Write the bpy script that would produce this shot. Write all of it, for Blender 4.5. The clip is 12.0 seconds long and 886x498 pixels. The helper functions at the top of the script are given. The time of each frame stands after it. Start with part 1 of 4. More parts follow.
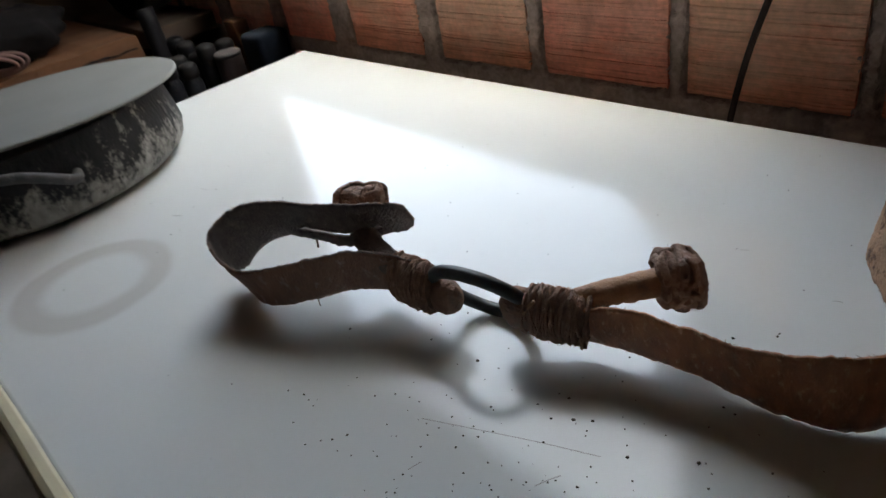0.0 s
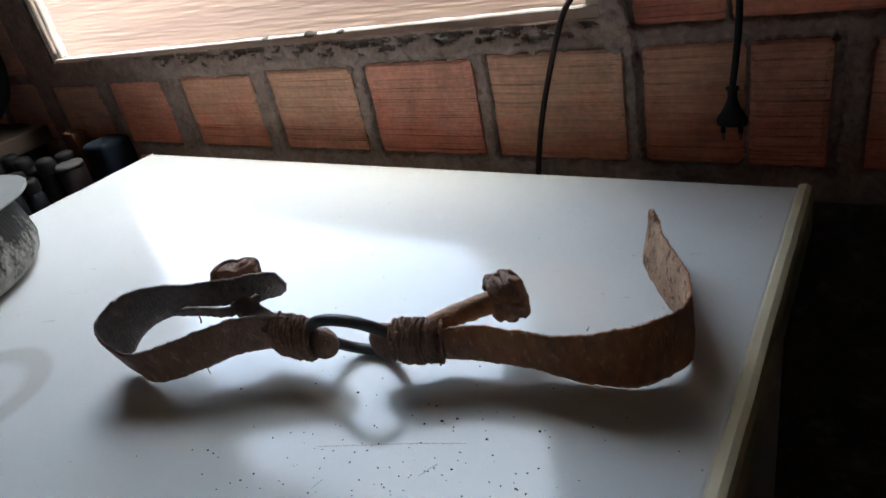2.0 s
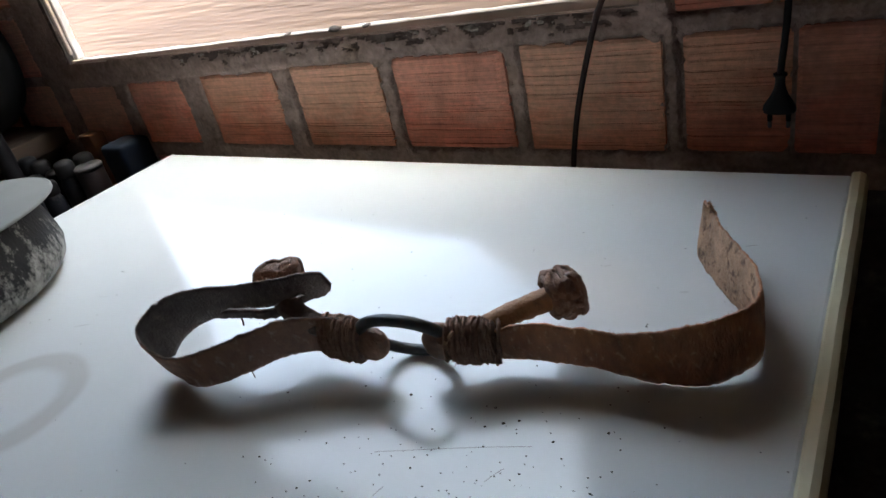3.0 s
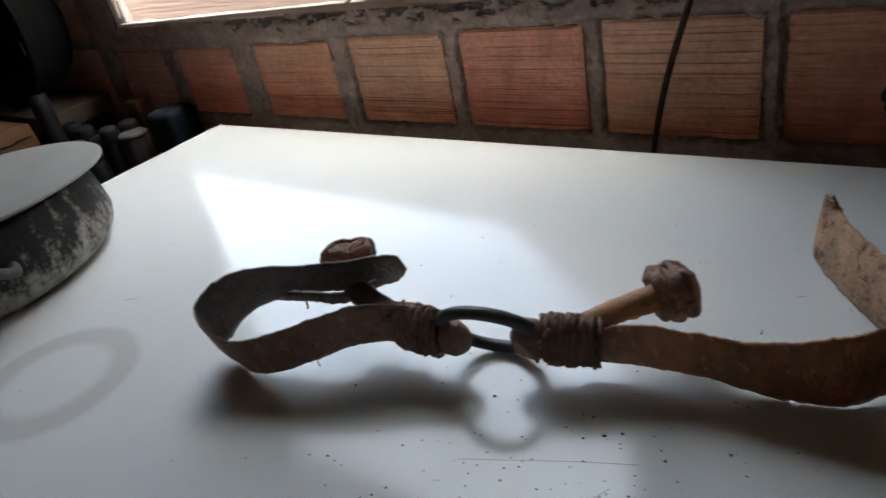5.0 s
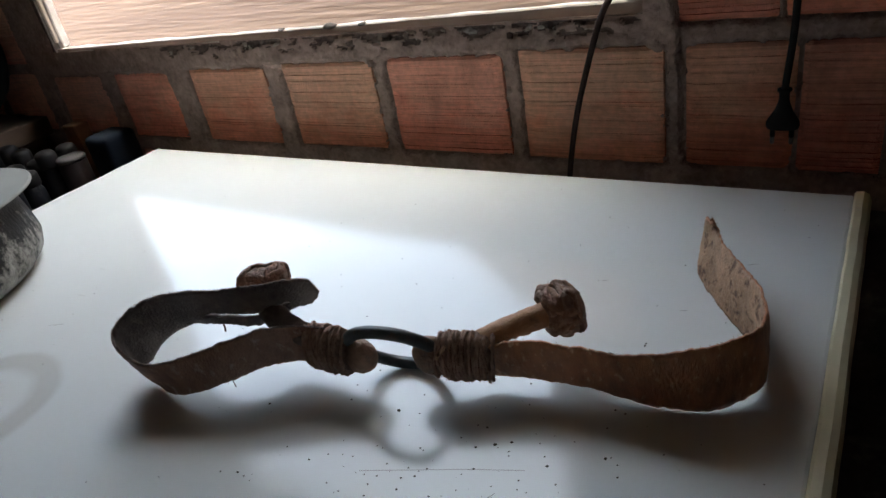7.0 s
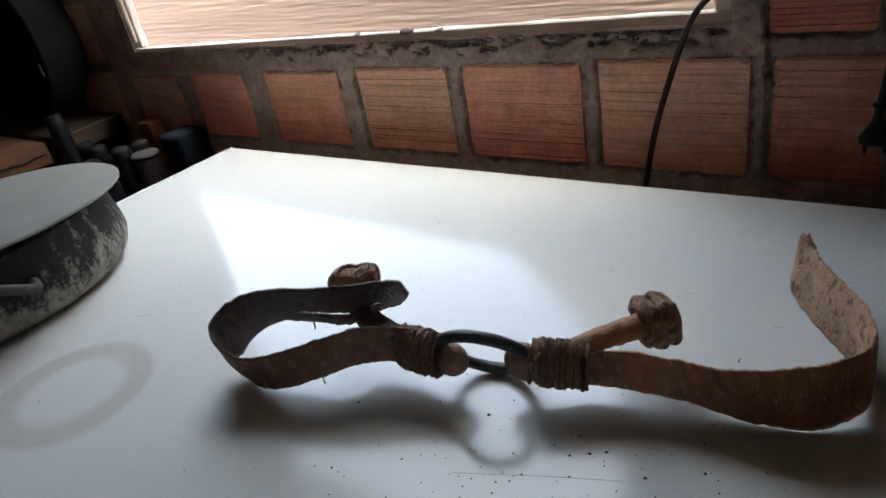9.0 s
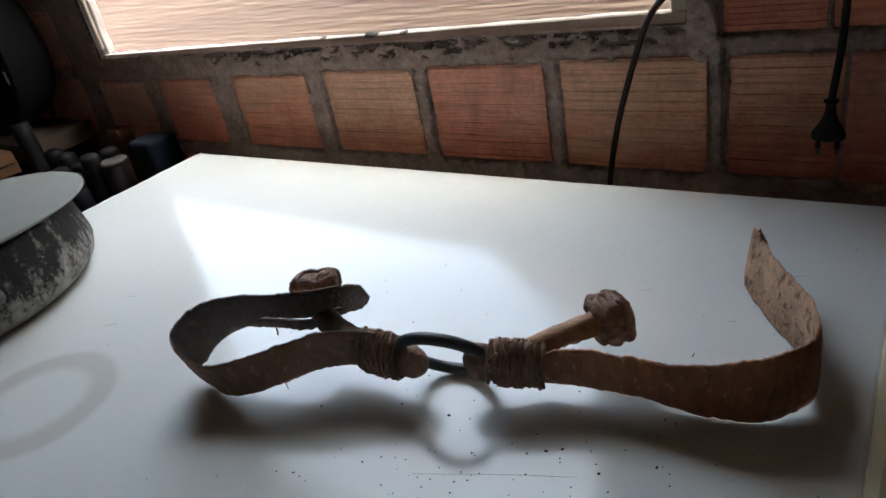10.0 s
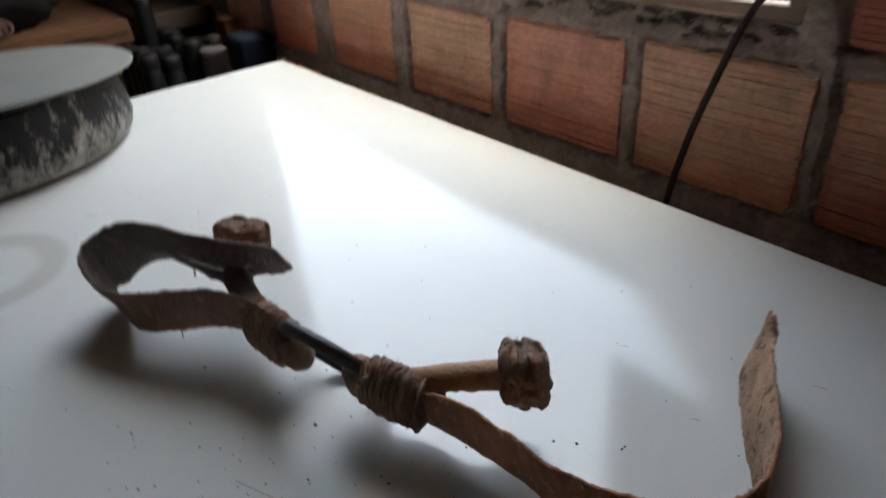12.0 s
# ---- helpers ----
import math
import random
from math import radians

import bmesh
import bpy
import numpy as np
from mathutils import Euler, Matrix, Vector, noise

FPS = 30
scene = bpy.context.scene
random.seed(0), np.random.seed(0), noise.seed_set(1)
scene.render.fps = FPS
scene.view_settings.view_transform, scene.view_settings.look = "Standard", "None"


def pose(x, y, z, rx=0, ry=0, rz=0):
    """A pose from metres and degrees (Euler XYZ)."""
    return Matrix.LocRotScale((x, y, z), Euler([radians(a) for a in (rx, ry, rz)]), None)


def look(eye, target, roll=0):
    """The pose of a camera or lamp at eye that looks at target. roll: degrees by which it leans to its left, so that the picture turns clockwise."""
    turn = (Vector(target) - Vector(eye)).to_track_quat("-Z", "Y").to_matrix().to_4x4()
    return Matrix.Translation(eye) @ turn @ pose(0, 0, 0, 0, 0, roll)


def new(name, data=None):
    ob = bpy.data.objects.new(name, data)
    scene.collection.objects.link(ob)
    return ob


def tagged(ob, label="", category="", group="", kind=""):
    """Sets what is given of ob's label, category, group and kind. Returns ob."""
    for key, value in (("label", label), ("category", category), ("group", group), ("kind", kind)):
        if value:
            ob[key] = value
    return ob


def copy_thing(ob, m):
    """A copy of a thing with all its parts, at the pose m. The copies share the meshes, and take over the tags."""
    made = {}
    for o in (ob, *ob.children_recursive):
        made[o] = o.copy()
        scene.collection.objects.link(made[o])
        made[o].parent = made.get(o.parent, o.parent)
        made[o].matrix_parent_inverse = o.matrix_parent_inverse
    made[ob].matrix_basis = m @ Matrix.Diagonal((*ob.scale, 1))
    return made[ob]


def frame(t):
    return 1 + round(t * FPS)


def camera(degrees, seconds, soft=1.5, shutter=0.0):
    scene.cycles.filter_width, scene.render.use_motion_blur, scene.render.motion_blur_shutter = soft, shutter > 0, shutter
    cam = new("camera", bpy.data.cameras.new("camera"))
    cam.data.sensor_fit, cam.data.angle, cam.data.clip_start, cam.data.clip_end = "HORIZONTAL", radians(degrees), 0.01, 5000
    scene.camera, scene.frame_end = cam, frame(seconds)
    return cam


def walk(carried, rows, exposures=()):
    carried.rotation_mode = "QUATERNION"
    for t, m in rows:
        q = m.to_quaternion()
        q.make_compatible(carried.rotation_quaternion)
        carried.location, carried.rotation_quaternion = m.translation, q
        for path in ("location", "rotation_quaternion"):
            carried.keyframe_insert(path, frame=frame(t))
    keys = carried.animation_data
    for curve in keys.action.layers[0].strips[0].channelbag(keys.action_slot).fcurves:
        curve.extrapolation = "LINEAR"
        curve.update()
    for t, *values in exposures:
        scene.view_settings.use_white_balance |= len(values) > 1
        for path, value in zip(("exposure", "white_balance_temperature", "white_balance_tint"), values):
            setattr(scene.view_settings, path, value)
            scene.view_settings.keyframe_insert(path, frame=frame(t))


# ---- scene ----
cam = camera(66.0, 12.0, shutter=0.5)
EXPOSURE, KELVIN, TINT = 4.22, 7100.0, -2.2
PATH = [
    (0, (0.276, -0.231, 1.177), (-1.041, 0.821, 0.101), -11.7),
    (0.1, (0.285, -0.234, 1.1783), (-0.9826, 0.7715, 0.1823), -12.61),
    (0.2, (0.2895, -0.2388, 1.1845), (-0.9661, 0.8109, 0.2193), -13.69),
    (0.3, (0.296, -0.2425, 1.1848), (-0.9548, 0.8156, 0.2226), -13.87),
    (0.4, (0.3035, -0.2486, 1.1894), (-0.9263, 0.8296, 0.2224), -13.0),
    (0.5, (0.311, -0.244, 1.188), (-0.936, 0.951, 0.18), -11.9),
    (0.6, (0.3158, -0.2316, 1.1869), (-0.8581, 0.9061, 0.2186), -14.29),
    (0.7, (0.3191, -0.2342, 1.1956), (-0.8554, 0.905, 0.2298), -15.66),
    (0.8, (0.3268, -0.2308, 1.189), (-0.902, 0.8929, 0.274), -16.08),
    (0.9, (0.3235, -0.2476, 1.1933), (-0.8763, 0.8779, 0.2427), -17.0),
    (1, (0.331, -0.241, 1.182), (-0.922, 0.949, 0.175), -17.0),
    (1.1, (0.3315, -0.2511, 1.1914), (-0.8156, 0.9103, 0.2192), -16.36),
    (1.2, (0.3445, -0.2521, 1.1915), (-0.7423, 0.9784, 0.2351), -14.69),
    (1.3, (0.3609, -0.2715, 1.1943), (-0.7308, 0.9852, 0.2784), -16.54),
    (1.4, (0.3564, -0.2674, 1.1834), (-0.678, 1.0097, 0.2299), -14.76),
    (1.5, (0.356, -0.278, 1.188), (-0.73, 1.073, 0.189), -15.3),
    (1.7, (0.3517, -0.2932, 1.1919), (-0.6679, 1.0091, 0.2569), -13.94),
    (2, (0.343, -0.303, 1.208), (-0.707, 1.106, 0.254), -12.5),
    (2.2, (0.3384, -0.3063, 1.2091), (-0.6538, 1.0445, 0.3142), -12.31),
    (2.5, (0.327, -0.307, 1.205), (-0.707, 1.109, 0.243), -12.5),
    (2.8, (0.3066, -0.3115, 1.2016), (-0.6792, 1.0278, 0.2827), -12.0),
    (3, (0.3, -0.309, 1.206), (-0.762, 1.089, 0.247), -13.7),
    (3.2, (0.2919, -0.3086, 1.2069), (-0.7083, 1.0356, 0.3109), -12.66),
    (4.8, (0.2428, -0.2865, 1.1855), (-0.7701, 1.0124, 0.2384), -11.79),
    (5, (0.229, -0.296, 1.19), (-0.888, 1.04, 0.206), -12.4),
    (5.2, (0.2191, -0.3044, 1.1944), (-0.8537, 0.9569, 0.2626), -11.67),
    (5.3, (0.2168, -0.306, 1.1951), (-0.8736, 0.9441, 0.2687), -12.02),
    (5.5, (0.218, -0.306, 1.194), (-0.926, 1.012, 0.217), -11.9),
    (5.8, (0.2296, -0.2976, 1.1903), (-0.8166, 0.9828, 0.2544), -11.45),
    (6, (0.247, -0.294, 1.196), (-0.833, 1.081, 0.225), -11.7),
    (6.2, (0.2574, -0.2916, 1.1991), (-0.7553, 1.0244, 0.2758), -11.98),
    (6.5, (0.276, -0.294, 1.204), (-0.773, 1.123, 0.261), -11.7),
    (6.7, (0.2828, -0.2914, 1.2013), (-0.6942, 1.0569, 0.2861), -11.29),
    (8.3, (0.2685, -0.3088, 1.2121), (-0.7398, 1.0303, 0.3176), -11.59),
    (8.5, (0.261, -0.309, 1.213), (-0.825, 1.081, 0.271), -11.3),
    (8.7, (0.2545, -0.3167, 1.2203), (-0.8069, 0.9948, 0.3466), -11.09),
    (8.8, (0.2515, -0.3184, 1.2184), (-0.8203, 0.9818, 0.3406), -11.19),
    (9, (0.249, -0.319, 1.213), (-0.877, 1.047, 0.281), -11.0),
    (9.2, (0.2449, -0.3174, 1.2113), (-0.8234, 0.9669, 0.306), -11.23),
    (9.5, (0.249, -0.317, 1.211), (-0.887, 1.04, 0.28), -11.6),
    (9.7, (0.2598, -0.3082, 1.2094), (-0.7886, 0.9957, 0.3091), -12.07),
    (10, (0.269, -0.31, 1.215), (-0.817, 1.08, 0.272), -11.6),
    (10.2, (0.27, -0.3147, 1.219), (-0.7688, 1.0104, 0.3387), -11.78),
    (10.5, (0.262, -0.321, 1.23), (-0.839, 1.075, 0.313), -9.5),
    (10.7, (0.2637, -0.3241, 1.2377), (-0.7927, 1.003, 0.3817), -6.67),
    (11, (0.278, -0.278, 1.216), (-0.884, 1.035, 0.253), -8.7),
    (11.2, (0.3042, -0.2536, 1.2209), (-0.8713, 0.9349, 0.3178), -8.56),
    (11.3, (0.3135, -0.2432, 1.2277), (-0.898, 0.9114, 0.3282), -7.96),
    (11.5, (0.342, -0.213, 1.228), (-0.994, 0.96, 0.313), -6.2),
    (11.7, (0.3497, -0.179, 1.2101), (-0.9304, 0.891, 0.301), -6.38),
    (11.8, (0.3416, -0.1541, 1.2044), (-0.9451, 0.8881, 0.2727), -6.44),
    (12, (0.318, -0.132, 1.183), (-1.026, 0.923, 0.144), -3.7),
]
LIGHT_KEYS = [
    (0.0, EXPOSURE - 0.04, KELVIN + 200.0, TINT), (0.6, EXPOSURE - 0.04, KELVIN + 100.0, TINT), (1.0, EXPOSURE + 0.02, KELVIN - 100.0, TINT),
    (1.8, EXPOSURE + 0.20, KELVIN - 350.0, TINT - 1.0), (3.0, EXPOSURE + 0.16, KELVIN - 350.0, TINT - 1.0), (4.8, EXPOSURE - 0.08, KELVIN, TINT),
    (6.0, EXPOSURE - 0.08, KELVIN, TINT), (8.5, EXPOSURE, KELVIN - 200.0, TINT - 0.6), (9.5, EXPOSURE - 0.02, KELVIN - 120.0, TINT - 0.3),
    (10.8, EXPOSURE, KELVIN - 200.0, TINT - 1.0), (11.4, EXPOSURE + 0.04, KELVIN + 50.0, TINT), (12.0, EXPOSURE + 0.04, KELVIN + 100.0, TINT),
]
walk(cam, [(t, look(eye, target, roll)) for t, eye, target, roll in PATH], LIGHT_KEYS)

# ---- light: sky and sun outside, the room is lit through its window ----
SUN_ELEV, SUN_AZ = 80.0, 168.5
world = bpy.data.worlds.new("world")
scene.world = world
world.use_nodes = True
wn = world.node_tree
wn.nodes.clear()
w_out = wn.nodes.new("ShaderNodeOutputWorld")
w_bg = wn.nodes.new("ShaderNodeBackground")
w_sky = wn.nodes.new("ShaderNodeTexSky")
w_sky.sky_type, w_sky.sun_disc = "NISHITA", False
w_sky.sun_elevation, w_sky.sun_rotation = radians(SUN_ELEV), radians(SUN_AZ)
w_sky.dust_density, w_sky.air_density = 8.0, 0.7
w_bg.inputs["Strength"].default_value = 0.15
wn.links.new(w_sky.outputs["Color"], w_bg.inputs["Color"])
wn.links.new(w_bg.outputs["Background"], w_out.inputs["Surface"])

sun_data = bpy.data.lights.new("sun", "SUN")
sun_data.energy, sun_data.angle, sun_data.color = 0.10, radians(10), (1.0, 0.95, 0.88)
sun = new("sun", sun_data)
sun.matrix_world = look((0.346, -1.70, 9.85), (0.0, 0.0, 0.0))


# ---- materials ----
def material(name, colour, rough=0.6, metal=0.0, vary=0.25, scale=20.0, bump=0.0, bump_scale=80.0, second=None, second_scale=6.0, second_at=(0.5, 0.65), spec=0.5, random_by="", stretch=(1, 1, 1)):
    """A surface with grain at a fine and a coarse scale; second: a colour that shows in worn or stained patches."""
    m = bpy.data.materials.new(name)
    m.use_nodes = True
    t = m.node_tree
    p = t.nodes["Principled BSDF"]
    p.inputs["Roughness"].default_value, p.inputs["Metallic"].default_value = rough, metal
    p.inputs["Specular IOR Level"].default_value = spec
    co = t.nodes.new("ShaderNodeTexCoord")
    mp = t.nodes.new("ShaderNodeMapping")
    mp.inputs["Scale"].default_value = stretch
    t.links.new(co.outputs["Object"], mp.inputs["Vector"])
    fine = t.nodes.new("ShaderNodeTexNoise")
    fine.inputs["Scale"].default_value, fine.inputs["Detail"].default_value = scale, 6
    t.links.new(mp.outputs["Vector"], fine.inputs["Vector"])
    coarse = t.nodes.new("ShaderNodeTexNoise")
    coarse.inputs["Scale"].default_value, coarse.inputs["Detail"].default_value = scale * 0.17, 3
    t.links.new(mp.outputs["Vector"], coarse.inputs["Vector"])
    add = t.nodes.new("ShaderNodeMath")
    add.operation = "ADD"
    t.links.new(fine.outputs["Fac"], add.inputs[0])
    t.links.new(coarse.outputs["Fac"], add.inputs[1])
    ramp = t.nodes.new("ShaderNodeMapRange")
    ramp.inputs["From Min"].default_value, ramp.inputs["From Max"].default_value = 0.65, 1.35
    ramp.inputs["To Min"].default_value, ramp.inputs["To Max"].default_value = 1 - vary, 1 + vary
    t.links.new(add.outputs[0], ramp.inputs["Value"])
    last = t.nodes.new("ShaderNodeRGB")
    last.outputs[0].default_value = (*colour, 1)
    tone = last.outputs[0]
    if second:
        patch = t.nodes.new("ShaderNodeTexNoise")
        patch.inputs["Scale"].default_value, patch.inputs["Detail"].default_value = second_scale, 8
        patch.inputs["Roughness"].default_value = 0.65
        t.links.new(mp.outputs["Vector"], patch.inputs["Vector"])
        cut = t.nodes.new("ShaderNodeMapRange")
        cut.inputs["From Min"].default_value, cut.inputs["From Max"].default_value = second_at
        t.links.new(patch.outputs["Fac"], cut.inputs["Value"])
        mix = t.nodes.new("ShaderNodeMix")
        mix.data_type = "RGBA"
        mix.inputs["B"].default_value = (*second, 1)
        t.links.new(cut.outputs["Result"], mix.inputs["Factor"])
        t.links.new(tone, mix.inputs["A"])
        tone = mix.outputs["Result"]
    value = ramp.outputs["Result"]
    if random_by:
        info = t.nodes.new("ShaderNodeObjectInfo") if random_by == "object" else t.nodes.new("ShaderNodeNewGeometry")
        span = t.nodes.new("ShaderNodeMapRange")
        span.inputs["To Min"].default_value, span.inputs["To Max"].default_value = 0.82, 1.18
        t.links.new(info.outputs["Random" if random_by == "object" else "Random Per Island"], span.inputs["Value"])
        mul = t.nodes.new("ShaderNodeMath")
        mul.operation = "MULTIPLY"
        t.links.new(value, mul.inputs[0])
        t.links.new(span.outputs["Result"], mul.inputs[1])
        value = mul.outputs[0]
    scaled = t.nodes.new("ShaderNodeVectorMath")
    scaled.operation = "SCALE"
    t.links.new(tone, scaled.inputs[0])
    t.links.new(value, scaled.inputs["Scale"])
    t.links.new(scaled.outputs["Vector"], p.inputs["Base Color"])
    if bump:
        grain = t.nodes.new("ShaderNodeTexNoise")
        grain.inputs["Scale"].default_value, grain.inputs["Detail"].default_value = bump_scale, 5
        t.links.new(mp.outputs["Vector"], grain.inputs["Vector"])
        b = t.nodes.new("ShaderNodeBump")
        b.inputs["Strength"].default_value, b.inputs["Distance"].default_value = min(bump, 1.0), 0.002
        t.links.new(grain.outputs["Fac"], b.inputs["Height"])
        t.links.new(b.outputs["Normal"], p.inputs["Normal"])
    return m


M = {
    "mortar": material("mortar", (0.385, 0.283, 0.245), 0.95, vary=0.35, scale=130, bump=1.0, bump_scale=260, second=(0.25, 0.182, 0.157), second_scale=30, second_at=(0.50, 0.70)),
    "scab": material("scab", (0.13, 0.094, 0.080), 0.95, vary=0.5, scale=160, bump=1.0, bump_scale=260, second=(0.22, 0.17, 0.145), second_scale=60, second_at=(0.55, 0.66)),
    "paint_flake": material("paint_flake", (0.44, 0.385, 0.34), 0.8, vary=0.3, scale=150, bump=0.8, bump_scale=220, second=(0.20, 0.165, 0.145), second_scale=55, second_at=(0.52, 0.66)),
    "mortar_dark": material("mortar_dark", (0.10, 0.085, 0.075), 0.95, vary=0.4, scale=90, bump=0.9, bump_scale=190, second=(0.20, 0.17, 0.15), second_scale=26, second_at=(0.55, 0.68)),
    "wall_plain": material("wall_plain", (0.24, 0.19, 0.165), 0.95, vary=0.3, scale=12, bump=0.5, bump_scale=60),
    "floor": material("floor", (0.18, 0.16, 0.14), 0.85, vary=0.35, scale=8, bump=0.4, bump_scale=60),
    "ceiling": material("ceiling", (0.60, 0.56, 0.52), 0.95, vary=0.3, scale=6),
    "frame_paint": material("frame_paint", (0.46, 0.38, 0.315), 0.6, vary=0.15, scale=40, bump=0.3, bump_scale=120, second=(0.30, 0.26, 0.22), second_scale=40, second_at=(0.62, 0.68)),
    "sill_white": material("sill_white", (0.75, 0.73, 0.69), 0.8, vary=0.12, scale=60, bump=0.5, bump_scale=120),
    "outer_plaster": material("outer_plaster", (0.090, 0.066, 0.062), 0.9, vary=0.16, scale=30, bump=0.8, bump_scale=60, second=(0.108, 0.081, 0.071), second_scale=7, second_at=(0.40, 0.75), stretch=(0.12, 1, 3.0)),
    "outer_mortar": material("outer_mortar", (0.15, 0.11, 0.09), 0.95, vary=0.12, scale=30),
    "earth": material("earth", (0.24, 0.17, 0.11), 0.95, vary=0.3, scale=3, bump=0.4, bump_scale=30),
    "cream_trim": material("cream_trim", (0.62, 0.56, 0.38), 0.45, vary=0.12, scale=30, bump=0.1, second=(0.45, 0.38, 0.24), second_scale=18, second_at=(0.58, 0.75)),
    "white_enamel": material("white_enamel", (0.68, 0.68, 0.65), 0.35, vary=0.06, scale=10, second=(0.45, 0.38, 0.28), second_scale=9, second_at=(0.64, 0.75)),
    "flex_brown": material("flex_brown", (0.040, 0.020, 0.015), 0.65, spec=0.25, vary=0.3, scale=60, bump=0.1),
    "rubber": material("rubber", (0.02, 0.02, 0.02), 0.6, vary=0.2),
    "black_plastic": material("black_plastic", (0.010, 0.009, 0.009), 0.6, spec=0.25, vary=0.25, scale=60, bump=0.1),
    "ring_iron": material("ring_iron", (0.075, 0.08, 0.08), 0.46, metal=0.6, vary=0.35, scale=120, bump=0.25, bump_scale=300, second=(0.10, 0.065, 0.04), second_scale=60, second_at=(0.58, 0.7)),
    "rawhide": material("rawhide", (0.41, 0.180, 0.088), 0.62, vary=0.50, scale=110, bump=0.6, bump_scale=420, second=(0.58, 0.36, 0.22), second_scale=190, second_at=(0.575, 0.67), stretch=(1.2, 1.2, 0.5)),
    "rawhide_pale": material("rawhide_pale", (0.40, 0.240, 0.142), 0.72, vary=0.38, scale=140, bump=0.7, bump_scale=420, second=(0.13, 0.066, 0.036), second_scale=95, second_at=(0.54, 0.62)),
    "rawhide_tan": material("rawhide_tan", (0.44, 0.235, 0.125), 0.65, vary=0.25, scale=120, bump=0.5, bump_scale=380, second=(0.22, 0.13, 0.085), second_scale=60, second_at=(0.56, 0.70)),
    "rawhide_dark": material("rawhide_dark", (0.21, 0.128, 0.092), 0.78, vary=0.35, scale=150, bump=0.8, bump_scale=400, second=(0.34, 0.24, 0.185), second_scale=60, second_at=(0.52, 0.7)),
    # darker, greyer copy of the rawhide, with shade put into its colour
    "rawhide_shaded": material("rawhide_shaded", (0.155, 0.125, 0.112), 0.8, vary=0.3, scale=150, bump=0.8, bump_scale=400, second=(0.30, 0.235, 0.20), second_scale=50, second_at=(0.55, 0.75)),
    "rawhide_worn": material("rawhide_worn", (0.30, 0.18, 0.125), 0.78, vary=0.3, scale=150, bump=0.8, bump_scale=380, second=(0.20, 0.145, 0.115), second_scale=70, second_at=(0.5, 0.68)),
    "rawhide_brown": material("rawhide_brown", (0.26, 0.145, 0.098), 0.75, vary=0.34, scale=130, bump=0.6, bump_scale=420, second=(0.44, 0.33, 0.27), second_scale=90, second_at=(0.56, 0.68), stretch=(1.1, 1.1, 0.6)),
    "twine": material("twine", (0.31, 0.185, 0.132), 0.85, vary=0.35, scale=260, bump=0.8, bump_scale=700, second=(0.44, 0.31, 0.24), second_scale=90, second_at=(0.5, 0.7)),
    "scratch_grey": material("scratch_grey", (0.30, 0.28, 0.26), 0.7, vary=0.4, scale=200),
    "crumb": material("crumb", (0.055, 0.045, 0.03), 0.9, vary=0.5, scale=300, random_by="island"),
    "dull_metal": material("dull_metal", (0.20, 0.195, 0.19), 0.45, metal=0.5, vary=0.3, scale=60, bump=0.2),
    "handle_grey": material("handle_grey", (0.07, 0.068, 0.066), 0.6, spec=0.3, vary=0.4, scale=70, bump=0.4, second=(0.18, 0.175, 0.17), second_scale=60, second_at=(0.56, 0.66)),
    "disc_grey": material("disc_grey", (0.205, 0.205, 0.19), 0.75, spec=0.25, vary=0.12, scale=8, bump=0.08, bump_scale=40),
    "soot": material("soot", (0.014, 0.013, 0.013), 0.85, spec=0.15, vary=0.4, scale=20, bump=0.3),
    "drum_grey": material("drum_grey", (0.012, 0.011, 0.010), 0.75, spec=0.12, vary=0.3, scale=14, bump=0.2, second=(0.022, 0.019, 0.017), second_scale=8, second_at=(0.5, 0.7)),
    "plank_wood": material("plank_wood", (0.11, 0.072, 0.046), 0.85, vary=0.35, scale=30, bump=0.6, bump_scale=90, second=(0.12, 0.07, 0.04), second_scale=14, second_at=(0.55, 0.7), stretch=(1, 0.25, 1)),
    "slab_wood": material("slab_wood", (0.21, 0.098, 0.046), 0.85, vary=0.3, scale=26, bump=0.8, bump_scale=70, second=(0.15, 0.075, 0.035), second_scale=16, second_at=(0.55, 0.66), stretch=(1, 0.3, 1.5)),
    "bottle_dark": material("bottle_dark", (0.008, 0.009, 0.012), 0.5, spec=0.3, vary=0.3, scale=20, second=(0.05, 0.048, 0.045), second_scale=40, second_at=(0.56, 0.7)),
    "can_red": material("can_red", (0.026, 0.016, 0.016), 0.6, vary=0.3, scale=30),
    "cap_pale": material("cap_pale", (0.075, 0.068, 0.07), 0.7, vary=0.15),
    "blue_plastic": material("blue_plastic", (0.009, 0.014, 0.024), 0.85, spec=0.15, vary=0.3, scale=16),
    "pink_cord": material("pink_cord", (0.26, 0.16, 0.14), 0.7, vary=0.25, scale=60),
}


